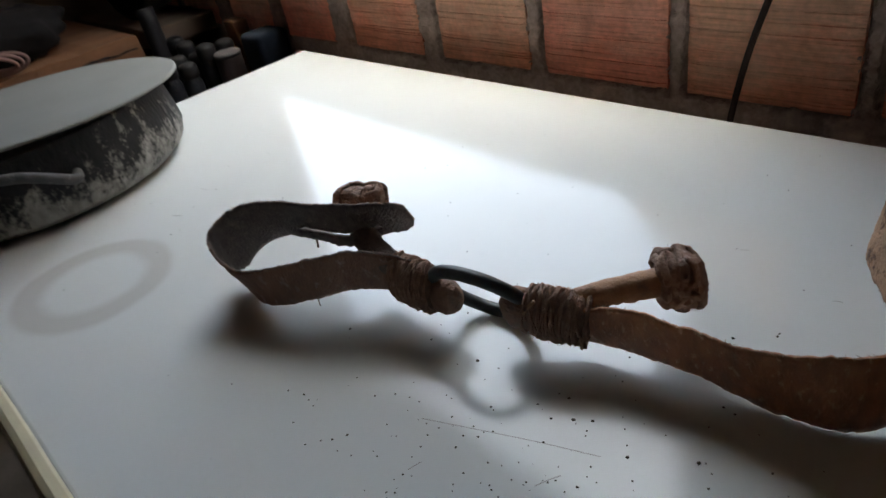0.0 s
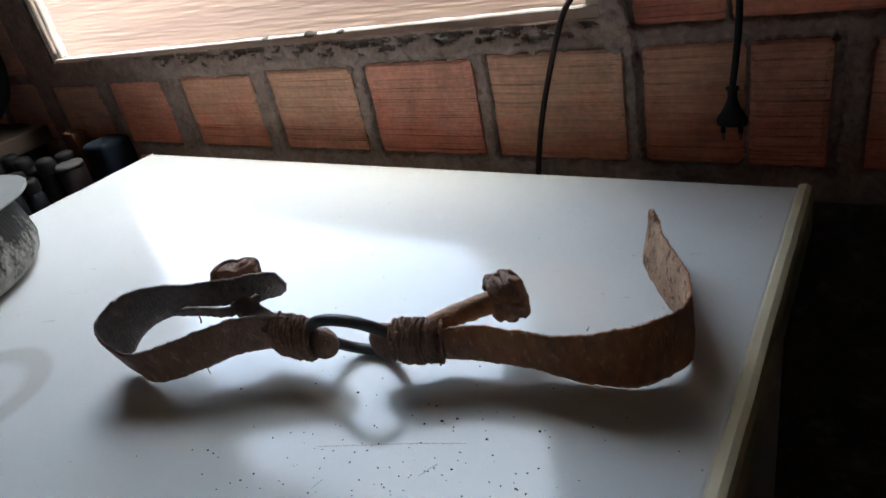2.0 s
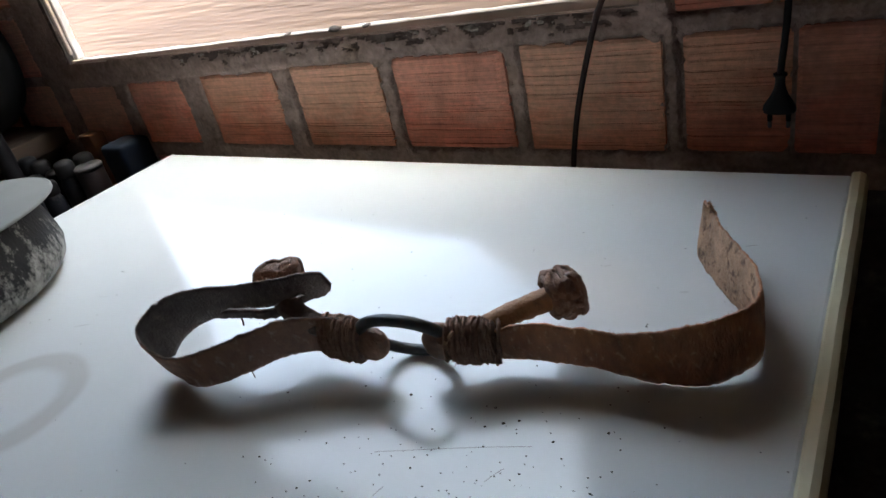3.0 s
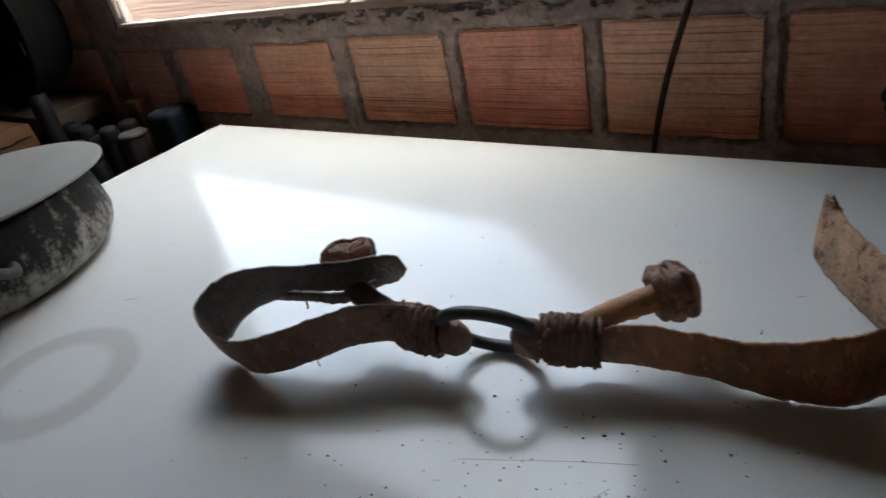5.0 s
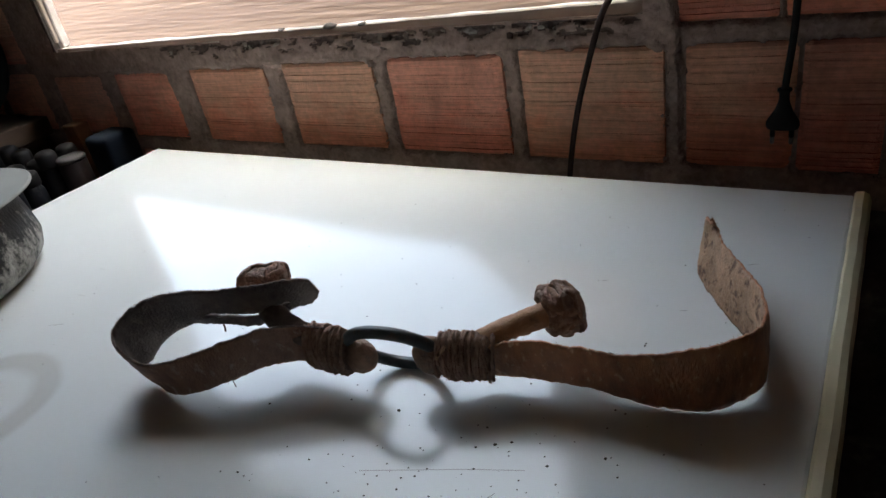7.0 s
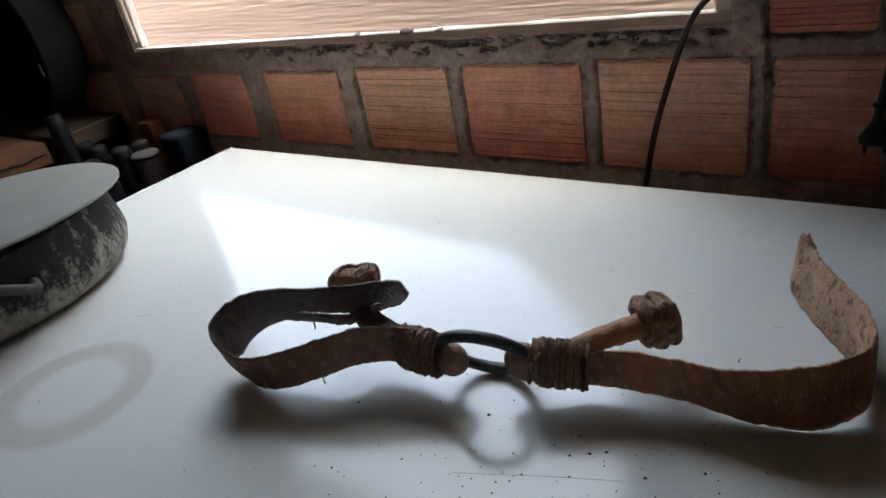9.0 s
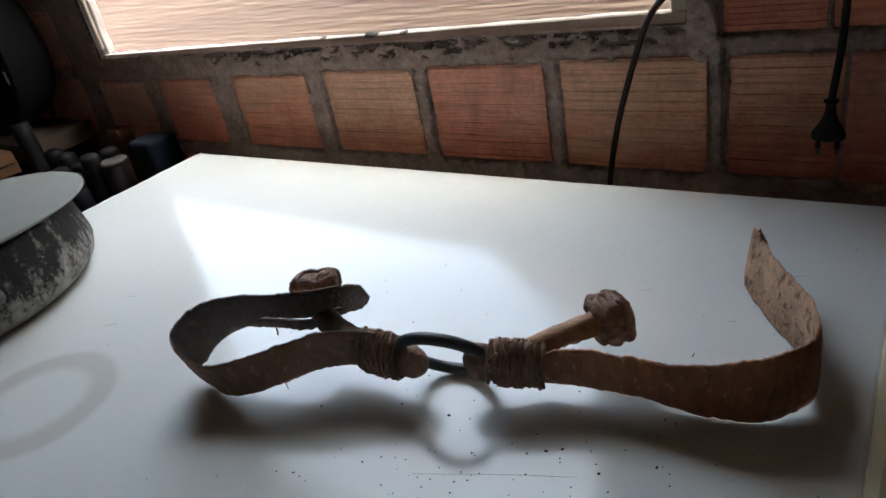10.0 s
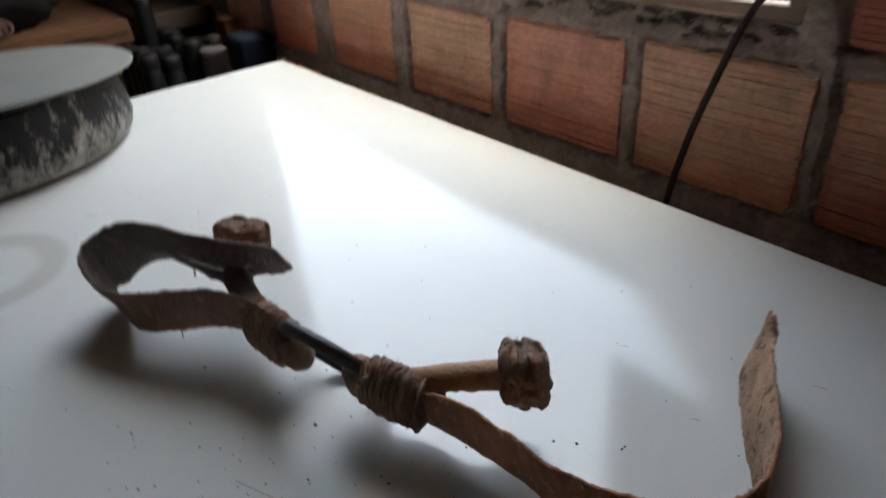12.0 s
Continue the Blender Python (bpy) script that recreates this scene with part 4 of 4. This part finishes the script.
part("eyelet", eyelet((-0.0375, 0.0135, 0.8835), (0.98, 0.17, 0), 0.0135, 0.0100, 5.0), M["rawhide_worn"], hobble, "folded worn rawhide end", True)
part("eyelet", eyelet((0.0175, 0.0310, 0.8840), (0.96, 0.27, 0), 0.0150, 0.0105, 6.0), M["rawhide_worn"], hobble, "folded worn rawhide end", True)
part("loose_end", tube(smooth_line([(0.0385, 0.0225, 0.9045), (0.0345, 0.0200, 0.8990), (0.0305, 0.0200, 0.8930)], 8), 0.0016, 6), M["rawhide_pale"], hobble, "pale loose end of the thong", True)


# toggles: a rolled stem and a big boxy knot wrapped in flat thongs
def band_loop(centre, turn, lay, radii, off, width, thick, seed):
    """A flat thong laid round a knot; lay turns its loop on the knot."""
    bm = bmesh.new()
    k = math.sqrt(max(0.0, 1 - off * off))
    n, rings = 56, []
    pts = []
    for j in range(n):
        u = 2 * math.pi * j / n
        wave = off + 0.10 * noise.noise((math.cos(u) * 1.6 + seed, math.sin(u) * 1.6, seed))
        pts.append(knot_point(lay @ Vector((k * math.cos(u), k * math.sin(u), wave)), radii, 2.0))
    for j, p in enumerate(pts):
        out = Vector((p.x / radii[0] ** 2, p.y / radii[1] ** 2, p.z / radii[2] ** 2)).normalized()
        tan = (pts[(j + 1) % n] - pts[j - 1]).normalized()
        side = tan.cross(out).normalized()
        w = width * (1 + 0.35 * noise.noise((j * 0.2, seed, 1)))
        h = thick * (1 + 0.6 * noise.noise((j * 0.35, seed, 4)))
        ring = [p + side * (w * a) + out * (h * b) for a, b in ((-1, -0.9), (-0.85, 0.6), (-0.3, 1.0), (0.3, 0.9), (0.85, 0.7), (1, -0.9))]
        rings.append([bm.verts.new(centre + turn @ q) for q in ring])
    for j in range(n):
        r, s = rings[j], rings[(j + 1) % n]
        for i in range(6):
            bm.faces.new((r[i], r[(i + 1) % 6], s[(i + 1) % 6], s[i]))
    bmesh.ops.recalc_face_normals(bm, faces=bm.faces)
    return bm


def toggle(root, knot, via, radii, seed, turn, stem_r, parent, wraps, skin="rawhide_pale"):
    a, b = Vector(root), Vector(knot)
    stem = tube(smooth_line([a, *via, b], 24), stem_r, 16, taper=lambda s: 0.9 + 0.25 * s, rough=0.14)
    part("stem", stem, M[skin], parent, "rolled rawhide stem", True)
    bm = bmesh.new()
    bmesh.ops.create_uvsphere(bm, u_segments=48, v_segments=34, radius=1.0)
    for v in bm.verts:
        v.co = b + turn @ knot_point(v.co, [0.985 * r for r in radii], 2.0)
    kn = part("knot", bm, M["rawhide_dark"], parent, "wrapped rawhide knot", True)
    for i, (axis, lean, off, w, mat) in enumerate(wraps):
        lay = (Matrix.Rotation(math.pi / 2, 3, "Y") if axis == "x" else Matrix.Rotation(math.pi / 2, 3, "X") if axis == "y" else Matrix.Identity(3)) @ Matrix.Rotation(lean, 3, "X") @ Matrix.Rotation(lean * 0.6, 3, "Y")
        part("thong", band_loop(b, turn, lay, radii, off, w, 0.0021, seed + i), M[mat], kn, "", True)
    bits = [b + turn @ knot_point(Vector((hrng.gauss(0, 1), hrng.gauss(0, 1), hrng.gauss(0, 1))), radii, 2.0) for _ in range(170)]
    tagged(part("knot_fray", strands(bits, 0.0042, 0.00022, hrng), M["rawhide_pale"], kn, "short frayed fibres"), kind="stuff")
    return kn


WRAPS = (("x", 0.10, -0.72, 0.0036, "rawhide_dark"), ("x", -0.16, -0.30, 0.0040, "rawhide_brown"), ("x", 0.22, 0.08, 0.0034, "rawhide_dark"), ("x", -0.10, 0.45, 0.0040, "rawhide_brown"), ("x", 0.16, 0.78, 0.0036, "rawhide_dark"), ("z", 0.35, 0.62, 0.0034, "rawhide_worn"), ("z", -0.25, -0.45, 0.0036, "rawhide_dark"), ("y", 0.45, 0.15, 0.0032, "rawhide_brown"))
toggle((0.048, 0.041, 0.894), (0.0963, 0.0988, 0.8972), [(0.064, 0.056, 0.8985), (0.080, 0.078, 0.8975)], (0.0138, 0.0170, 0.0194), 2.0, Matrix.Rotation(0.86, 3, "Z") @ Matrix.Rotation(-0.10, 3, "Y"), 0.0088, hobble, WRAPS, "rawhide_tan")
sleeve = smooth_line([(0.050, 0.042, 0.8925), (0.059, 0.051, 0.8945), (0.067, 0.060, 0.8950)], 30)
part("stem_wrap", tube(sleeve, 0.0098, 28, taper=lambda s: 1.06 - 0.26 * s + 0.16 * noise.noise((s * 9, 4, 2)), rough=0.40), M["twine"], hobble, "shredded wrapping at the foot of the stem", True)
shreds = [p + Vector((hrng.gauss(0, 1), hrng.gauss(0, 1), hrng.gauss(0, 1))).normalized() * 0.0092 for p in sleeve for _ in range(5)]
tagged(part("stem_fray", strands(shreds, 0.0032, 0.00028, hrng), M["twine"], hobble, "loose shreds of the wrapping"), kind="stuff")
# left stem: the shade behind the band is put into its colour
toggle((-0.080, 0.009, 0.895), (-0.149, 0.0345, 0.9185), [(-0.104, 0.010, 0.899), (-0.128, 0.017, 0.9055)], (0.0130, 0.0210, 0.0155), 4.0, Matrix.Rotation(-1.13, 3, "Z"), 0.0104, hobble, (("x", 0.10, -0.6, 0.0038, "rawhide_dark"), ("z", 0.14, 0.55, 0.0040, "rawhide_brown"), ("y", 0.10, 0.45, 0.0042, "rawhide_dark"), ("y", -0.2, -0.3, 0.0040, "rawhide_brown"), ("z", 0.06, -0.15, 0.0036, "rawhide_brown"), ("x", 0.2, 0.6, 0.0036, "rawhide_dark")), "rawhide_shaded")


# frayed fibres along the edges
fine_edges = []
for S in (RIGHT, LEFT):
    for e in (0, 1):
        line = smooth_line([s[e] for s in S], 420)
        fine_edges += [p for p in line if hrng.random() < 0.75]
tagged(part("fray", strands(fine_edges, 0.0026, 0.00024, hrng), M["rawhide_pale"], hobble, "short frayed fibres"), kind="stuff")
def hang(edge, share, drop, radius, lean):
    """A stiff fibre hanging from a strap's lower edge."""
    p = smooth_line(edge, 400)[int(share * 399)]
    part("hair", tube(smooth_line([p + Vector((0, 0, 0.002)), p + Vector((lean * 0.3, 0, -drop * 0.6)), p + Vector((lean, -0.001, -drop))], 8), radius, 5), M["rawhide_dark"], hobble)


hang([s[0] for s in LEFT], 0.172, 0.0065, 0.0005, 0.003)
hang([s[0] for s in LEFT], 0.733, 0.0085, 0.0009, 0.0)

# ---- pan with a loose disc on it ----
PC = Vector((-0.737, -0.077, 0.0))
DC = Vector((-0.742, -0.055, 0.0))
pan = thing("pan", "soot-blackened scuffed metal pan standing on the freezer lid", "pan")
prof = [(0.0, 0.0), (0.164, 0.0), (0.184, 0.004), (0.196, 0.014), (0.200, 0.028), (0.198, 0.044), (0.194, 0.064), (0.190, 0.080), (0.191, 0.0850), (0.188, 0.0865), (0.185, 0.083), (0.189, 0.060), (0.193, 0.040), (0.187, 0.018), (0.172, 0.008), (0.0, 0.006)]
body = lathe(prof[1:-1], 96, (PC.x, PC.y, TOP + 0.0005), wobble=0.006, seed=1)
for v in body.verts:
    v.co.z += (0.090 * (v.co.x - PC.x) + 0.035 * (v.co.y - PC.y) - 0.0085) * max(0.0, (v.co.z - TOP) / 0.0865)
part("body", body, M["pan_black"], pan, "", True)
hp = [PC + Vector((r * math.cos(radians(a)), r * math.sin(radians(a)), TOP + h)) for a, r, h in ((2, 0.190, 0.055), (0, 0.214, 0.0555), (-3, 0.222, 0.061), (-8, 0.224, 0.072), (-14, 0.224, 0.082), (-22, 0.215, 0.085), (-26, 0.188, 0.083))]
bm = tube(smooth_line(hp, 40), 0.0058, 12)
part("handle", bm, M["handle_grey"], pan, "worn dark metal handle", True)
disc_axis = Vector((-0.05, 0.012, 1.0)).normalized()
disc = thing("disc_lid", "flat pale grey disc lying loose across the pan", "lid")
d0 = Vector((DC.x, DC.y, TOP + 0.0915))
part("plate", lathe([(0.1955, 0.0006), (0.1960, 0.0040), (0.12, 0.0044), (0.02, 0.0044)], 96, d0, disc_axis), M["disc_grey"], disc)
part("rim", lathe([(0.1962, 0.0002), (0.1985, 0.001), (0.1985, 0.003), (0.1962, 0.0042)], 96, d0, disc_axis, caps=False), M["disc_grey"], disc, "", True)

# ---- dark corner beyond the freezer ----
bench = thing("bench", "rough timber bench along the dark end of the room", "bench")
BT = 0.880
part("back_board", worn_bar((-1.76, 0.335, BT - 0.045), (-1.292, 0.498, BT - 0.003), 6, 12, 0.004), M["plank_wood"], bench, "", False)
part("front_board", worn_bar((-1.76, -0.62, BT - 0.050), (-1.290, 0.310, BT), 7, 30, 0.006), M["slab_wood"], bench, "orange-brown split slab with a rough edge", False)
# black strips on the slab's edge paint in the shade of its splits
for z, a, b in ((0.866, -0.60, -0.02), (0.852, -0.28, 0.30)):
    crack = [Vector((-1.2885, a + (b - a) * k / 40, z + 0.008 * noise.noise((k * 0.35, z * 50, 2)))) for k in range(41)]
    part("crack", tube(crack, 0.0035, 5, taper=lambda s: 0.4 + 0.9 * abs(noise.noise((s * 14, z, 1))), rough=0.8), M["soot"], bench, "dark strip painted in as the shade of a split")
part("bearer", boxed((-1.72, -0.58, 0.74), (-1.315, -0.50, BT - 0.056)), M["plank_wood"], bench)
part("bearer", boxed((-1.72, 0.22, 0.74), (-1.315, 0.30, BT - 0.056)), M["plank_wood"], bench)
part("apron", boxed((-1.335, -0.60, 0.74), (-1.300, 0.30, BT - 0.058), 0.003, 1), M["slab_wood"], bench)
for x in (-1.70, -1.36):
    for y in (-0.57, 0.23, 0.46):
        part("leg", boxed((x - 0.03, y - 0.03, 0.0), (x + 0.03, y + 0.03, 0.735 if y < 0.4 else BT - 0.046)), M["plank_wood"], bench)

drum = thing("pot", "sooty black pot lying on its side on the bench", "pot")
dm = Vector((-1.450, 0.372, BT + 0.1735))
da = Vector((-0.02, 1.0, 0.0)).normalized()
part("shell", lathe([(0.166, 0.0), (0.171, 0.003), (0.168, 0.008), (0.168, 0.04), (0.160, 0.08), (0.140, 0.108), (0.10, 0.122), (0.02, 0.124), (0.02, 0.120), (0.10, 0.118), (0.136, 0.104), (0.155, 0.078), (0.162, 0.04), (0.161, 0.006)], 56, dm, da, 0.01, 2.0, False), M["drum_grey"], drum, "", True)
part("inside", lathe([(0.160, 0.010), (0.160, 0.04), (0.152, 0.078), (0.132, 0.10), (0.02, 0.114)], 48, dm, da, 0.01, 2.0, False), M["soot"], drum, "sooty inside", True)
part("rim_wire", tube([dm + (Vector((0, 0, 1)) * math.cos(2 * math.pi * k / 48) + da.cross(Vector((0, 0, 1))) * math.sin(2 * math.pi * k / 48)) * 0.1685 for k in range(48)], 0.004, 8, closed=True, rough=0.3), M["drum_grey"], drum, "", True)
chain = bmesh.new()
for k in range(4):
    c = dm + Vector((0.158, -0.006, -0.030 - 0.006 * k))
    tube([c + Vector((0.0026 * math.cos(u) * (k % 2), 0.002 * math.cos(u) * (1 - k % 2), 0.0048 * math.sin(u))) for u in (2 * math.pi * j / 14 for j in range(14))], 0.0008, 5, chain, closed=True)
part("chain", chain, M["dull_metal"], drum, "short steel chain", True)

bag = part("cloth", blob((-1.425, 0.080, BT + 0.052), (0.090, 0.140, 0.056), 7.0, 0.28, 16, 44, 28), M["soot"], None, "", True)
tagged(bag, "crumpled black cloth heaped on the bench", "cloth")
coil = bmesh.new()
for k in range(3):
    c = Vector((-1.302 + 0.006 * k, 0.045 - 0.012 * k, BT + 0.0235 + 0.005 * k))
    tube([c + Vector((0.012 * math.cos(u), 0.045 * math.cos(u + 0.4 * k), 0.020 * math.sin(u))) for u in (2 * math.pi * j / 30 for j in range(30))], 0.0035, 8, coil, closed=True)
tagged(part("cord_coil", coil, M["pink_cord"], None, "", True), "faded pinkish cord coiled on the bench edge", "cord")

rod = part("rod", tube(smooth_line([(-1.262, 0.338, 0.600), (-1.268, 0.340, 0.76), (-1.281, 0.342, 0.925)], 12), 0.019, 14, taper=lambda s: 1.0), M["black_plastic"], None, "", True)
tagged(rod, "thick black tool handle leaning on the bench", "handle")

low = thing("low_shelf", "low dark board shelf between bench and freezer", "shelf")
part("board", boxed((-1.285, 0.02, 0.575), (-0.850, 0.495, 0.600), 0.003, 1), M["plank_wood"], low)
for x in (-1.26, -0.875):
    for y in (0.045, 0.47):
        part("leg", boxed((x - 0.02, y - 0.02, 0.0), (x + 0.02, y + 0.02, 0.574)), M["plank_wood"], low)


def bottle(h, r, mat, cap):
    b = thing("bottle", "small dusty dark bottle standing on the low shelf", "bottle", "dark bottles by the bench")
    part("glass", lathe([(r * 0.9, 0.0), (r, 0.004), (r, h * 0.78), (r * 0.96, h * 0.82), (r * 0.80, h * 0.85), (r * 0.78, h * 0.87)], 20), mat, b, "", True)
    part("cap", lathe([(r * 0.90, h * 0.868), (r * 0.94, h * 0.875), (r * 0.94, h * 0.965), (r * 0.80, h * 0.988), (r * 0.45, h)], 16), cap, b, "", True)
    return b


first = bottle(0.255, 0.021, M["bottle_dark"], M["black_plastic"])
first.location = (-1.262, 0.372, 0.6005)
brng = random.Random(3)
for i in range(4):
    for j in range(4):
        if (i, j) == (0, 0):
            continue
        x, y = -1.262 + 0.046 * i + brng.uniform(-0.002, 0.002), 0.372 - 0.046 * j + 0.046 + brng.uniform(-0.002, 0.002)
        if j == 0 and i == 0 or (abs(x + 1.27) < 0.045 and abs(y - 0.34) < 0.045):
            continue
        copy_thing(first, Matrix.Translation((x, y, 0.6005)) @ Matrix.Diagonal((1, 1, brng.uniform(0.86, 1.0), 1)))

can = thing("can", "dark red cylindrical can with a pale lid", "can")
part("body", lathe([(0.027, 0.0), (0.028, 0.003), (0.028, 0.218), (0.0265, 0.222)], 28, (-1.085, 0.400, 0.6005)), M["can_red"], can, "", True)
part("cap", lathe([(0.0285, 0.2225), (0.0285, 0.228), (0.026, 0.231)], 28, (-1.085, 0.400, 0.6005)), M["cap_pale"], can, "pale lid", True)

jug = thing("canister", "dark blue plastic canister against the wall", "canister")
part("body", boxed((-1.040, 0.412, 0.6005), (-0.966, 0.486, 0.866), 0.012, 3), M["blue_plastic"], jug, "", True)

stake = part("stake", worn_bar((-1.170, 0.452, 0.6005), (-1.120, 0.486, 0.872), 8, 14, 0.004), M["slab_wood"])
tagged(stake, "rough orange-brown wooden stake leaning on the wall", "stake")

# ---- cables on the wall ----
cable = thing("cable", "dark brown cable running up the wall to a taped socket", "cable")
run = smooth_line([(-0.050, 0.470, 0.620), (-0.048, 0.470, 0.780), (-0.045, 0.468, 0.832), (-0.034, 0.474, 0.900), (-0.018, 0.478, 0.960), (0.002, 0.478, 1.018), (0.018, 0.474, 1.046), (0.038, 0.470, 1.064), (0.064, 0.474, 1.076)], 60)
part("cord", tube(run, 0.0036, 10), M["flex_brown"], cable, "", True)
part("socket", blob((0.082, 0.478, 1.082), (0.024, 0.014, 0.013), 3.0, 0.35, 60, 24, 16), M["black_plastic"], cable, "black taped socket", True)
part("lead", tube(smooth_line([(0.10, 0.482, 1.10), (0.125, 0.488, 1.15), (0.128, 0.490, 1.26), (0.128, 0.490, 2.49)], 30), 0.0042, 8), M["black_plastic"], cable, "", True)

plug = thing("plug", "black two-pin plug hanging from its flex", "plug")
part("flex", tube(smooth_line([(0.205, 0.482, 2.49), (0.204, 0.480, 1.6), (0.203, 0.476, 1.15), (0.205, 0.474, 1.02), (0.2, 0.470, 0.943)], 40), 0.0036, 8), M["black_plastic"], plug, "", True)
body = lathe([(0.0040, 0.0), (0.0082, 0.0004), (0.0084, 0.003), (0.0062, 0.005), (0.0060, 0.013), (0.0074, 0.020), (0.0105, 0.028), (0.0160, 0.037), (0.0190, 0.042), (0.0198, 0.047), (0.0188, 0.0515), (0.0170, 0.053)], 28, (0.0, 0.0, 0.0), (0.0, 0.0, -1.0))
for v in body.verts:
    v.co.y *= 0.95 - 0.5 * max(0.0, min(1.0, (-0.013 - v.co.z) / 0.03))
    v.co = v.co * 0.84 + Vector((0.2, 0.470, 0.944))
part("shell", body, M["black_plastic"], plug, "", True)
for dx in (-0.0092, 0.0092):
    pin = part("pin", lathe([(0.0021, 0.0), (0.0021, 0.016), (0.0016, 0.0172), (0.0005, 0.0176)], 12, (0.2 + dx, 0.470, 0.8998), (0, 0, -1)), M["dull_metal"], plug, "dull metal pin", True)
    part("sleeve", lathe([(0.0026, 0.0), (0.0026, 0.009), (0.0022, 0.0094)], 12, (0.2 + dx, 0.470, 0.8998), (0, 0, -1)), M["black_plastic"], pin, "black plastic sleeve", True)
